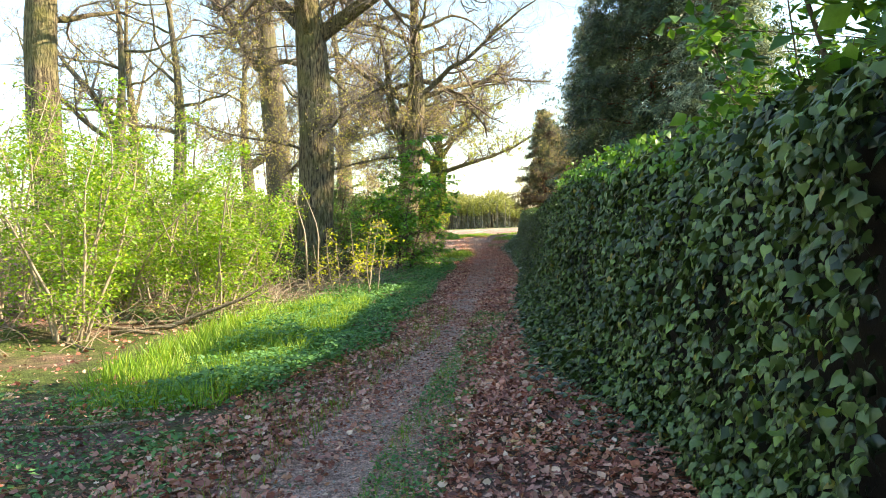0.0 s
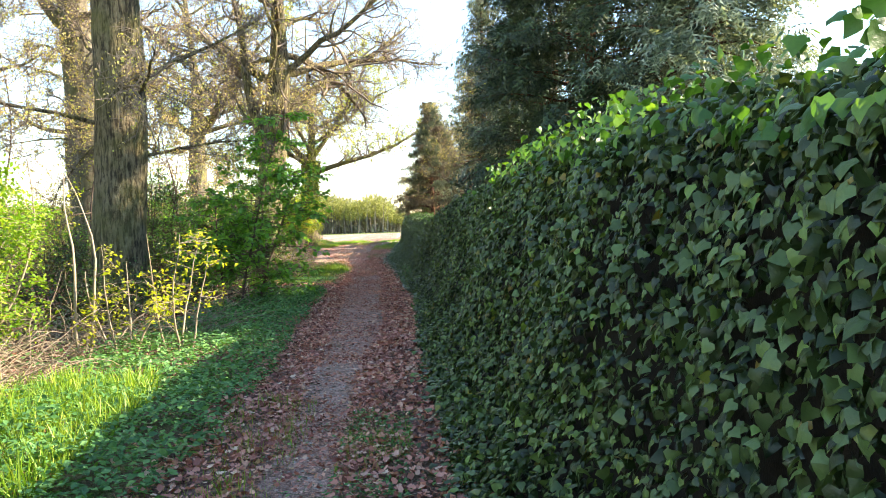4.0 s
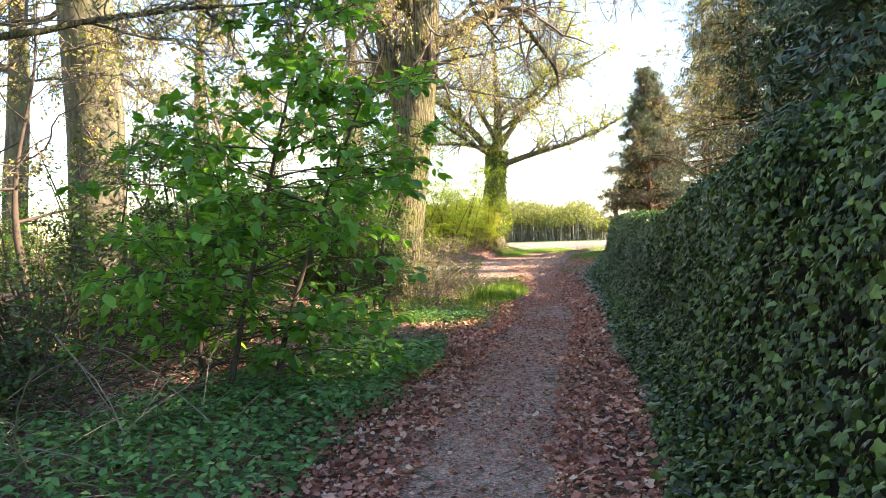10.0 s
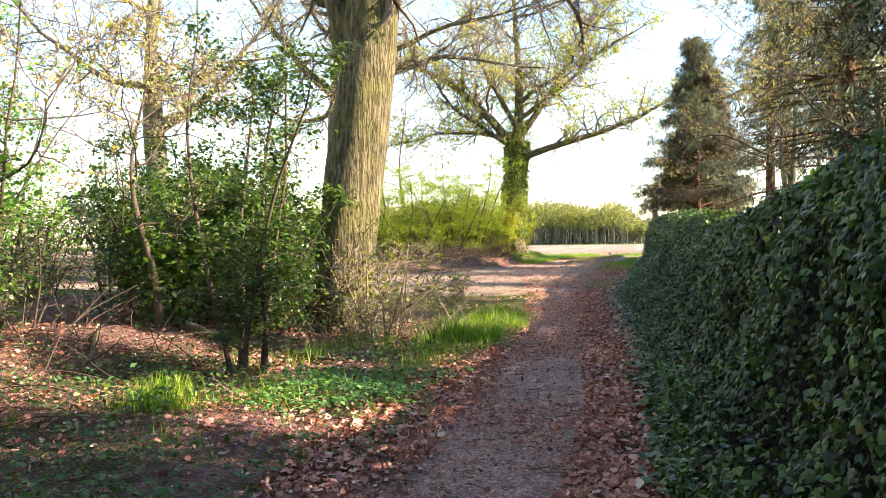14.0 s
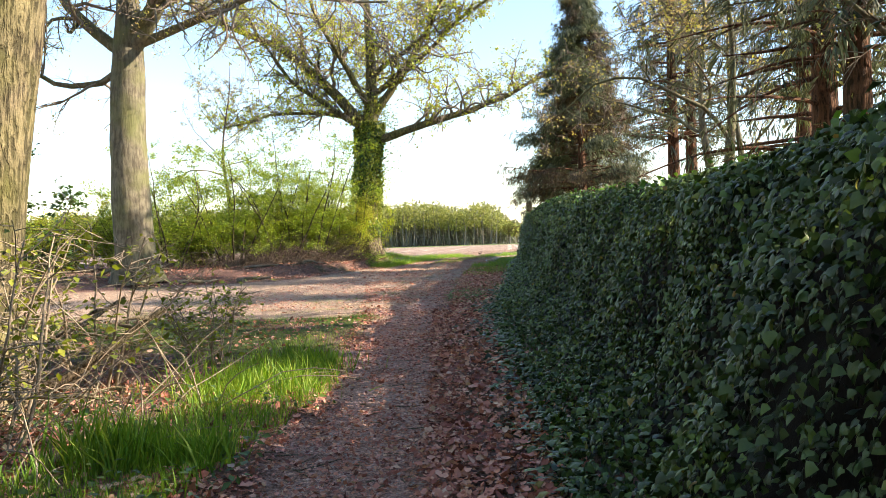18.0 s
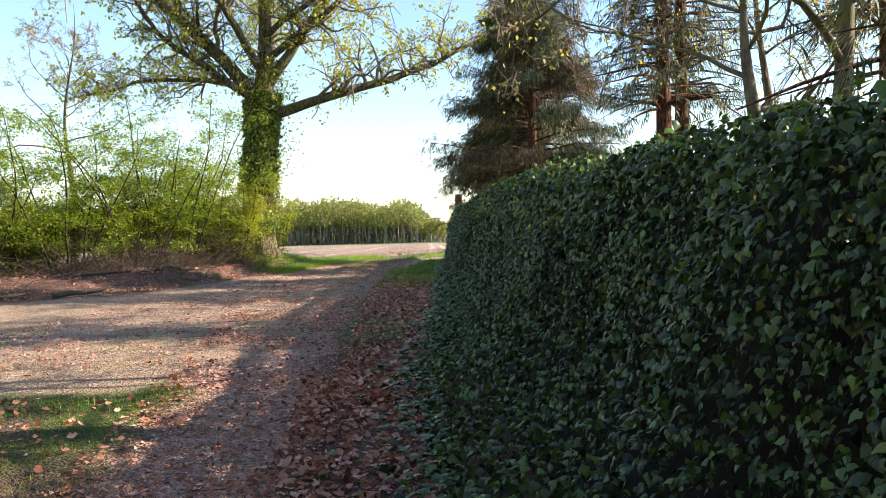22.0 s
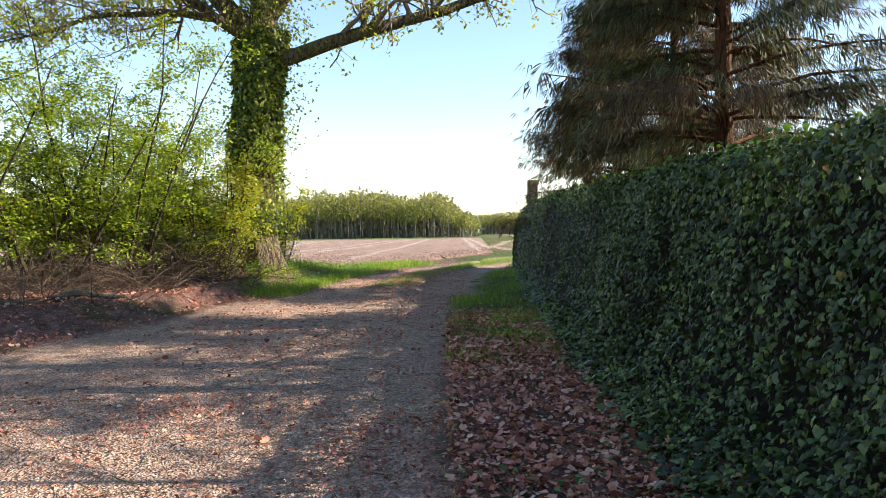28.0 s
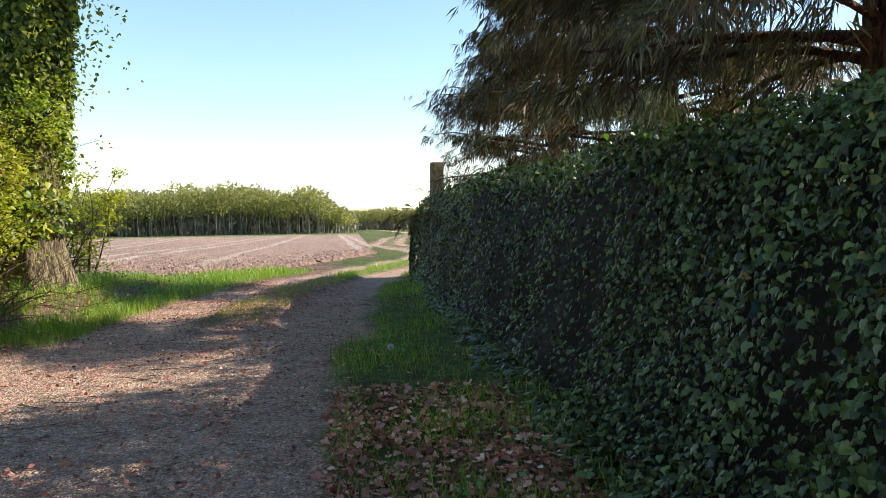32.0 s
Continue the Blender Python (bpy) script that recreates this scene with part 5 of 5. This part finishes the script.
nettles = thing("ground_herbs", (-3.0, 6, 0.05), "low dark green nettles and herbs beside the path", "undergrowth", kind="stuff")
herbs("nettle_bed", nettles, *strip_places(30000, lambda y: np.interp(y, [-2, 3, 9, 14, 18], [-3.3, -3.8, -4.4, -4.2, -3.4]), lambda y: np.interp(y, *PATH_L) - 0.42 + 0.3 * (vnoise(y, y * 0, 0.6, 33) - 0.5), -2, 17.5, 510), 0.064, 0.2, M_NETTLE)
herbs("thicket_herbs", nettles, *pick(9000, -8.5, -3.6, 3, 22, 511, 1.0, 0.6), 0.06, 0.25, M_NETTLE)
herbs("start_herbs", nettles, *pick(9000, -5.6, -1.6, -7.5, -1.8, 512, 0.6, 0.6), 0.05, 0.16, M_NETTLE)
herbs("wood_herbs", nettles, *pick(8000, -6.5, -2.2, 19, 27, 513, 0.8, 0.5), 0.055, 0.16, M_DARKLEAF)
herbs("blue_patch", nettles, *pick(2600, -4.1, -2.5, 16.9, 18.9, 518, 0.6, 0.7), 0.05, 0.2, M_DARKLEAF)
herbs("oak_path_patch", nettles, *pick(2600, -3.9, -2.5, 20.2, 22.3, 519, 0.7, 0.75), 0.055, 0.16, M_NETTLE)
herbs("lane_patch", nettles, *pick(900, -2.5, -1.7, 35.6, 38.2, 533, 0.5, 0.6, False), 0.04, 0.06, M_NETTLE)
herbs("path_herbs", nettles, *pick(2600, -2.2, 0.4, -6, 5, 514, 0.35, 0.4, False), 0.035, 0.05, M_NETTLE)
herbs("path_strip_herbs", nettles, *pick(6500, -0.64, -0.1, -6, 4.6, 517, 0.5, 0.7, False), 0.035, 0.05, M_NETTLE)
herbs("verge_herbs", nettles, *pick(3500, -2.9, -1.4, 35, 60, 515, 0.6, 0.5), 0.045, 0.08, M_NETTLE)
herbs("oak_herbs", nettles, *pick(5000, -9.5, -5.4, 52, 61, 516, 0.8, 0.6), 0.055, 0.2, M_NETTLE)


def blades(name, parent, x, y, r, h0, h1):
    n = len(x)
    P = on_ground(x, y, -0.01)
    add_leaves(name, BLADE_T, BLADE_F, P, np.array([0, 0, 1.0]) + r.normal(size=(n, 3)) * 0.28, r.normal(size=(n, 3)) * (1, 1, 0.1), r.uniform(h0, h1, n) * (0.55 + 0.8 * vnoise(x, y, 0.4, 41)), M_GRASS, parent)


grass = thing("grass", (-3, 20, 0.05), "tufts of fresh green grass on the verges", "grass", kind="stuff")
blades("start_grass", grass, *strip_places(11000, lambda y: np.interp(y, [-3, 0, 5, 9], [-3.6, -4.6, -4.8, -5.2]), lambda y: np.interp(y, [-3, 0, 5, 9], [-2.4, -2.3, -2.6, -3.6]), -2.4, 6.2, 520), 0.14, 0.32)
blades("edge_grass", grass, *strip_places(3500, lambda y: np.interp(y, *PATH_L) - 0.6, lambda y: np.interp(y, *PATH_L) + 0.25, -6, 5, 521), 0.05, 0.14)
blades("path_grass", grass, *pick(9000, -0.64, -0.1, -6, 4.6, 522, 0.5, 0.7, False), 0.03, 0.09)
blades("corner_grass", grass, *strip_places(5500, lambda y: np.interp(y, [24, 27, 30, 33.6], [-3.6, -3.7, -4.0, -6.5]), lambda y: np.interp(y, [24, 28, 31, 33.6], [-2.65, -2.65, -3.2, -3.6]), 24.2, 29.6, 523), 0.08, 0.22)
blades("lawn_grass", grass, *pick(26000, -10, -3.1, 27.2, 34.2, 524, 0.9, 0.55), 0.025, 0.085)
blades("lane_near_grass", grass, *pick(15000, -9, -3.0, 33.2, 38.5, 531, 0.55, 0.4, False), 0.02, 0.07)
blades("tuft_grass", grass, *pick(5000, -5.6, -2.6, 19, 25, 525, 0.7, 0.35), 0.12, 0.28)
blades("lane_side_grass", grass, *pick(22000, -3.0, -1.2, 43.5, 62, 526, 0.9, 0.62), 0.05, 0.17)
blades("hedge_end_grass", grass, *pick(6000, -2.2, 1.5, 60, 66, 532, 0.9, 0.7), 0.06, 0.2)
blades("lane_middle_grass", grass, *strip_places(7500, lambda y: np.interp(y, LANE_C_Y, LANE_C_X) - 0.42, lambda y: np.interp(y, LANE_C_Y, LANE_C_X) + 0.42, 52.2, 74, 527), 0.04, 0.13)
blades("oak_verge_grass", grass, *strip_places(14000, lambda y: np.interp(y, [52, 56, 60, 66, 80], [-7.0, -8.2, -7.5, -5.0, 1.0]), lambda y: np.interp(y, LANE_C_Y, LANE_C_X) - 1.6, 51.0, 64, 528), 0.09, 0.24)
blades("far_side_grass", grass, *strip_places(5000, lambda y: np.interp(y, LANE_C_Y, LANE_C_X) + 1.75, lambda y: np.interp(y, LANE_C_Y, LANE_C_X) + 4.5, 62, 90, 529), 0.1, 0.25)
blades("lane_edge_grass", grass, *pick(5000, -4.6, -1.6, 30, 46, 530, 0.5, 0.3, False), 0.03, 0.07)

for i, (x0, y0, n, spread, h) in enumerate([(-3.2, 25.3, 520, 0.17, 0.36), (-2.85, 25.3, 320, 0.11, 0.3), (-4.6, 20.2, 420, 0.2, 0.3), (-3.8, 20.9, 300, 0.3, 0.2), (-3.5, 27.8, 700, 0.35, 0.28), (-3.3, 28.9, 500, 0.3, 0.25), (-3.9, 4.2, 400, 0.3, 0.34)]):
    r = np.random.default_rng(560 + i)
    blades("dense_tuft", grass, x0 + r.normal(size=n) * spread, y0 + r.normal(size=n) * spread, r, h * 0.6, h * 1.2)

PEB_T = np.array([(0, 0, 0.35), (0.5, 0.1, -0.1), (0.1, 0.45, -0.1), (-0.5, 0.15, -0.1), (-0.15, -0.45, 0.0)], float)
PEB_F = np.array([(0, 1, 2), (0, 2, 3), (0, 3, 4), (0, 4, 1)])
stones = thing("gravel_stones", (-3, 30, 0), "small pale stones on the path and lane", "gravel", kind="stuff")
for i, (n, l, rr, y0, y1) in enumerate([(5000, lambda y: np.interp(y, *PATH_L), lambda y: np.interp(y, *PATH_R), -7, 40), (13000, lambda y: -6.8 + 0 * y, lambda y: -2.7 + 0 * y, 36, 62), (3000, lambda y: -12 + 0 * y, lambda y: -4 + 0 * y, 34.5, 42)]):
    x, y, r = strip_places(n, l, rr, y0, y1, 540 + i)
    k = zones(x, y)
    ok = k[0] + k[1] > 0.5
    x, y = x[ok], y[ok]
    add_leaves("pebbles", PEB_T, PEB_F, on_ground(x, y, 0.001), r.normal(size=(len(x), 3)) * (1, 1, 0.1), np.array([0, 0, 1.0]) + r.normal(size=(len(x), 3)) * 0.2, 0.012 + 0.022 * r.uniform(0, 1, len(x)) ** 2, M_STONE, stones)


# ---- dead wood ----
def dead_branch(at, d, length, radius, seed, label="fallen dead branch lying on the woodland floor", side=4, lift=0.0):
    r = np.random.default_rng(seed)
    z0 = float(ground_z(*at)) + radius * 0.7
    root = thing("fallen_branch", (at[0], at[1], z0 - radius * 0.7), label, "branch", "dead branches")
    ln = wander((at[0], at[1], z0), (*d, lift), length, 10, 0.1, 0.0, r)
    if lift == 0:
        ln[:, 2] = ground_z(ln[:, 0], ln[:, 1]) + radius * np.linspace(0.7, 0.9, 10) + 0.03 * np.abs(np.sin(np.linspace(0, 5, 10)))
    V, F = tubes([(ln, radius * np.linspace(1, 0.35, 10))], 9)
    part("stem", mesh_np("stem", V, F, True), M_DEADWOOD, root)
    for i in range(side):
        q = ln[r.integers(2, 9)]
        t = wander(q, (r.normal(), r.normal(), 0.35), length * r.uniform(0.15, 0.35), 6, 0.2, -0.03, r)
        t[:, 2] = np.maximum(t[:, 2], ground_z(t[:, 0], t[:, 1]) + 0.01)
        V, F = tubes([(t, radius * 0.4 * np.linspace(1, 0.25, 6))], 5)
        part("side_branch", mesh_np("side_branch", V, F, True), M_DEADWOOD, root)
    return root


dead_branch((-8.9, 17.6), (0.8, -0.55), 4.2, 0.075, 600)
dead_branch((-8.4, 25.2), (0.82, -0.55), 3.5, 0.075, 601)
dead_branch((-5.3, 27.5), (0.9, 0.35), 1.4, 0.065, 611, "dark broken branch propped among grass and twigs", lift=0.3)
dead_branch((-4.4, -3.2), (0.95, 0.12), 1.7, 0.028, 602, "thin crooked dead branch lying beside the path")
dead_branch((-6.2, 27.2), (0.8, 0.55), 2.0, 0.05, 603, lift=0.35)
dead_branch((-6.0, 26.6), (0.85, 0.2), 1.8, 0.03, 604, lift=0.2)
dead_branch((-7.5, 23.2), (0.6, -0.8), 2.2, 0.04, 605)
dead_branch((-7.4, 3.0), (0.85, -0.3), 2.2, 0.05, 606)
for i in range(7):
    dead_branch((-6.6 + 0.5 * (i % 3), 2.0 + 0.55 * i), (0.85, -0.5 + 0.22 * i), 1.5 + 0.2 * (i % 4), 0.03 + 0.008 * (i % 3), 640 + i, "pale dry branch in a brushwood pile under the bushes", 3, 0.12 * (i % 3))
dead_branch((-9.6, 4.4), (0.9, -0.6), 2.6, 0.06, 607)
dead_branch((-9.9, 45.8), (0.9, 0.5), 2.0, 0.05, 608, "exposed root and dead wood on the bank", 0)
dead_branch((-13.4, 43.2), (0.9, -0.1), 2.2, 0.06, 609, "exposed root and dead wood on the bank", lift=0.15)
dead_branch((-4.9, 23.6), (0.75, -0.6), 0.9, 0.045, 612, "dark crooked root lying on fallen leaves")
dead_branch((-9.3, 43.6), (0.9, 0.3), 1.0, 0.08, 613, "pale weathered root on the sandy bank", 0)
dead_branch((-8.3, 46.9), (0.6, 0.7), 1.1, 0.07, 614, "pale weathered root on the sandy bank", 0)
dead_branch((-10.8, 42.9), (0.95, 0.1), 1.2, 0.07, 615, "pale weathered root on the sandy bank", 0)
dead_branch((-4.9, 20.6), (0.9, 0.3), 1.6, 0.025, 610)


def brushwood(name, at, n, size, height, seed, label, material):
    """A heap of dry stalks and twigs."""
    r = np.random.default_rng(seed)
    root = thing(name, (at[0], at[1], float(ground_z(*at))), label, "brushwood", "dry brushwood")
    lines = []
    for _ in range(n):
        x, y = at[0] + np.clip(r.normal(), -1.5, 1.5) * size[0], at[1] + np.clip(r.normal(), -1.5, 1.5) * size[1]
        z = float(ground_z(x, y))
        a = r.uniform(0, 6.28)
        t = wander((x, y, z - 0.02), (math.cos(a), math.sin(a), r.uniform(0.05, 1.4)), height * r.uniform(0.5, 1.5), 6, 0.14, -0.12, r)
        lines.append((t, np.linspace(0.007, 0.0025, 6)))
    for ln in lines[:26]:
        V, F = tubes([ln], 5)
        part("stalk", mesh_np("stalk", V, F, True), material, root)
    V, F = tubes(lines[26:], 4)
    part("brush", mesh_np("brush", V, F), material, root, kind="stuff")


brushwood("dry_stalks", (-3.9, 11.8), 130, (0.5, 1.0), 0.8, 620, "dry upright stalks and brambles beside the path", M_BARK_PALE)
brushwood("dry_stalks", (-3.9, 9.9), 90, (0.45, 0.7), 0.75, 631, "thin dry stalks standing among the nettles", M_BARK_PALE)
brushwood("brushwood_heap", (-5.6, 6.4), 240, (0.9, 1.6), 1.0, 621, "heap of pale dry brushwood under the bushes", M_BARK_PALE)
brushwood("brushwood_heap", (-4.9, 9.6), 200, (0.7, 0.9), 1.1, 634, "tangle of pale bent twigs behind the nettles", M_BARK_PALE)
brushwood("brushwood_heap", (-5.2, 5.5), 260, (0.6, 0.9), 0.9, 635, "heap of pale dry brushwood under the bushes", M_BARK_PALE)
brushwood("brushwood_heap", (-7.6, 3.0), 240, (1.2, 1.6), 0.9, 622, "heap of pale dry brushwood under the bushes", M_BARK_PALE)
brushwood("bramble_tangle", (-6.0, 14.8), 220, (1.3, 1.8), 1.2, 623, "brown bramble tangle round the oak's foot", M_BARK_TWIG)
brushwood("bramble_tangle", (-8.0, 20.0), 260, (1.6, 2.2), 1.2, 624, "brown bramble tangle in the wood", M_BARK_TWIG)
brushwood("brushwood_heap", (-5.0, 26.6), 220, (1.1, 1.2), 0.9, 625, "heap of dry brushwood under the oak", M_BARK_PALE)
brushwood("bramble_tangle", (-9.0, 50.3), 420, (0.8, 0.8), 1.4, 632, "dense brown bramble tangle under the bank's bushes", M_BARK_TWIG)
brushwood("bramble_tangle", (-10.4, 48.9), 420, (0.9, 0.7), 1.3, 633, "dense brown bramble tangle under the bank's bushes", M_BARK_TWIG)
brushwood("bramble_tangle", (-8.2, 52.2), 420, (0.8, 1.8), 1.2, 626, "brown bramble tangle on the bank", M_BARK_TWIG)
brushwood("bramble_tangle", (-11.5, 48.0), 260, (1.8, 1.2), 1.0, 627, "brown bramble tangle on the bank", M_BARK_TWIG)
brushwood("bramble_tangle", (-9.2, 47.6), 180, (1.2, 0.9), 1.1, 629, "brown bramble tangle on the bank", M_BARK_TWIG)
brushwood("bramble_tangle", (-13.0, 45.8), 160, (1.8, 0.9), 1.0, 630, "brown bramble tangle on the bank", M_BARK_TWIG)
brushwood("dry_stalks", (-5.2, 15.2), 90, (0.7, 1.6), 0.9, 628, "thin dry stalks in the undergrowth", M_BARK_PALE)

r = np.random.default_rng(571)
n = 2600
y = r.uniform(-6, 58, n)
x = np.where(y < 40, np.interp(y, *PATH_L) - 0.5 + r.uniform(0, 1, n) * (foot(y) - np.interp(y, *PATH_L) + 0.5), r.uniform(-6.6, -1.6, n))
a = r.uniform(0, 2 * math.pi, n)
P = on_ground(x, y, 0.012)
Q = P + np.stack([np.cos(a), np.sin(a), 0 * a], -1) * (0.05 + 0.3 * r.uniform(0, 1, n) ** 3)[:, None]
Q[:, 2] = ground_z(Q[:, 0], Q[:, 1]) + 0.012
mid = (P + Q) / 2 + r.normal(size=(n, 3)) * (0.015, 0.015, 0.003)
V, F = tubes_many(np.stack([P, mid, Q], 1), r.uniform(0.0018, 0.0055, (n, 1)) * np.array([[1, 0.9, 0.6]]), 4)
sticks = thing("fallen_twigs", (-2, 20, 0), "small dry twigs strewn over the path", "twigs", kind="stuff")
part("twigs", mesh_np("twigs", V, F), M_DEADWOOD, sticks, kind="stuff")

bits = thing("leaf_crumbs", (-2, 20, 0.01), "crumbled leaf and bark bits trodden into the path", "leaf litter", kind="stuff")
for i, (n, l, rr, y0, y1) in enumerate([(76000, lambda y: np.interp(y, *PATH_L) - 0.2, lambda y: np.interp(y, *PATH_R) + 0.2, -7, 42), (26000, lambda y: np.interp(y, [36, 44, 60], [-7.5, -6.8, -5.2]), lambda y: -2.6 + 0 * y, 35, 60)]):
    x, y, r = strip_places(n, l, rr, y0, y1, 550 + i)
    ok = vnoise(x, y, 0.7, 551) + 0.4 * r.uniform(-1, 1, n) > 0.45
    x, y = x[ok], y[ok]
    P, tip, nrm, _ = flat_leaves(x, y, r)
    add_leaves("crumbs", DIAM_T, DIAM_F, P - np.array([0, 0, 0.006]), tip, nrm, r.uniform(0.012, 0.05, len(x)), M_DEAD, bits)


clods = thing("soil_clods", (-6, 66, 0), "clods of ploughed brown soil along the field's edge", "soil", kind="stuff")
M_CLOD = plain_mat("clod_soil", (0.16, 0.09, 0.06), (0.4, 0.27, 0.2), 7.0)
r = np.random.default_rng(570)
x = r.uniform(-16, -1.6, 5200)
edge = np.interp(x, [-16, -9.5, -6.7, -4.9, -3.1, -1.9], [64.5, 63.6, 63.4, 65.9, 70.6, 76.1])
y = edge + np.abs(r.normal(size=5200)) ** 1.4 * 4.5
size = r.uniform(0.05, 0.26, 5200) * np.interp(y - edge, [0, 1.5, 12], [1.35, 0.85, 0.5])
add_leaves("clods", PEB_T * (1, 1, 1.3), PEB_F, on_ground(x, y, -0.01), r.normal(size=(5200, 3)) * (1, 1, 0.1), np.array([0, 0, 1.0]) + r.normal(size=(5200, 3)) * 0.3, size, M_CLOD, clods)


# ---- small things ----
post = thing("gate_post", (-0.75, 59.4, float(ground_z(-0.75, 59.4))), "weathered brown wooden post at the hedge's end", "post")
bm = bmesh.new()
bmesh.ops.create_cube(bm, size=1.0, matrix=Matrix.LocRotScale((-0.75, 59.4, float(ground_z(-0.75, 59.4)) + 1.27), Euler((0, 0.01, 0.2)), (0.25, 0.25, 2.6)))
bmesh.ops.bevel(bm, geom=bm.edges[:], offset=0.015, segments=2, affect="EDGES")
me = bpy.data.meshes.new("shaft")
bm.to_mesh(me)
bm.free()
part("shaft", me, M_DEADWOOD, post)

shoot = thing("willow_weed", (-0.35, 20.6, float(ground_z(-0.35, 20.6))), "tall weed with long narrow pale leaves growing out of the hedge", "plant")
r = np.random.default_rng(700)
for i in range(5):
    b0 = np.array([-0.35 + r.uniform(-0.15, 0.25), 20.6 + r.uniform(-0.3, 0.3), float(ground_z(-0.35, 20.6))])
    st = wander(b0, (-0.18, r.normal() * 0.2, 1.0), r.uniform(0.35, 0.65), 8, 0.06, 0.0, r)
    V, F = tubes([(st, np.linspace(0.008, 0.003, 8))], 5)
    part("stem", mesh_np("stem", V, F, True), M_BARK_PALE, shoot)
    P = along(st[None], r.uniform(0.25, 1.0, (1, 26)))[0]
    add_leaves("foliage", KITE_T * (0.45, 1, 1), KITE_F, P, rand_dirs(26, r) * (1, 1, 0.3), np.array([0, 0, 1.0]) + r.normal(size=(26, 3)) * 0.3, r.uniform(0.05, 0.1, 26), M_NETTLE, shoot)

M_PUFF = plain_mat("seed_head", (0.75, 0.75, 0.72), (0.85, 0.85, 0.82))
puff_z = float(ground_z(-2.3, 48.7))
puff = thing("dandelion_clock", (-2.3, 48.7, puff_z), "white dandelion seed head in the grass", "plant")
V, F = tubes([(np.array([(-2.3, 48.7, puff_z - 0.01), (-2.305, 48.7, puff_z + 0.1), (-2.3, 48.7, puff_z + 0.2)]), np.array([0.003, 0.0025, 0.002]))], 5)
part("stem", mesh_np("stem", V, F, True), M_NETTLE, puff)
d = rand_dirs(260, r)
add_leaves("seeds", DIAM_T * (0.35, 1, 1), DIAM_F, np.array([-2.3, 48.7, puff_z + 0.2]) + d * 0.004, d, rand_dirs(260, r), np.full(260, 0.03), M_PUFF, puff)


# ---- single leaves that the walk passes closest ----
def single_leaves(name, T, F, P, tip, nrm, size, material, parent):
    base = mesh_np(name, T, F)
    base.materials.append(material)
    for i in range(len(P)):
        y = Vector(tip[i]).normalized()
        x = y.cross(Vector(nrm[i])).normalized()
        z = x.cross(y)
        ob = new(name, base)
        ob.parent = parent
        m = Matrix((x, y, z)).transposed().to_4x4()
        ob.matrix_local = Matrix.Translation(Vector(P[i]) - parent.location) @ m @ Matrix.Scale(float(size[i]), 4)


single_leaves("leaf", IVY_T, IVY_F, *hedge_leaves(300, -2, 46, 0.1, 0.6, np.random.default_rng(800), (0.06, 0.1), 0.1), M_IVY_ONE, hedge)
x, y, r = strip_places(300, lambda y: np.interp(y, *PATH_R) - 0.3, lambda y: foot(y), -4, 30, 801)
P, tip, nrm, size = flat_leaves(x, y, r)
single_leaves("leaf", DEAD_T, DEAD_F, P + np.array([0, 0, 0.015]), tip, nrm, size, M_DEAD_ONE, litter)
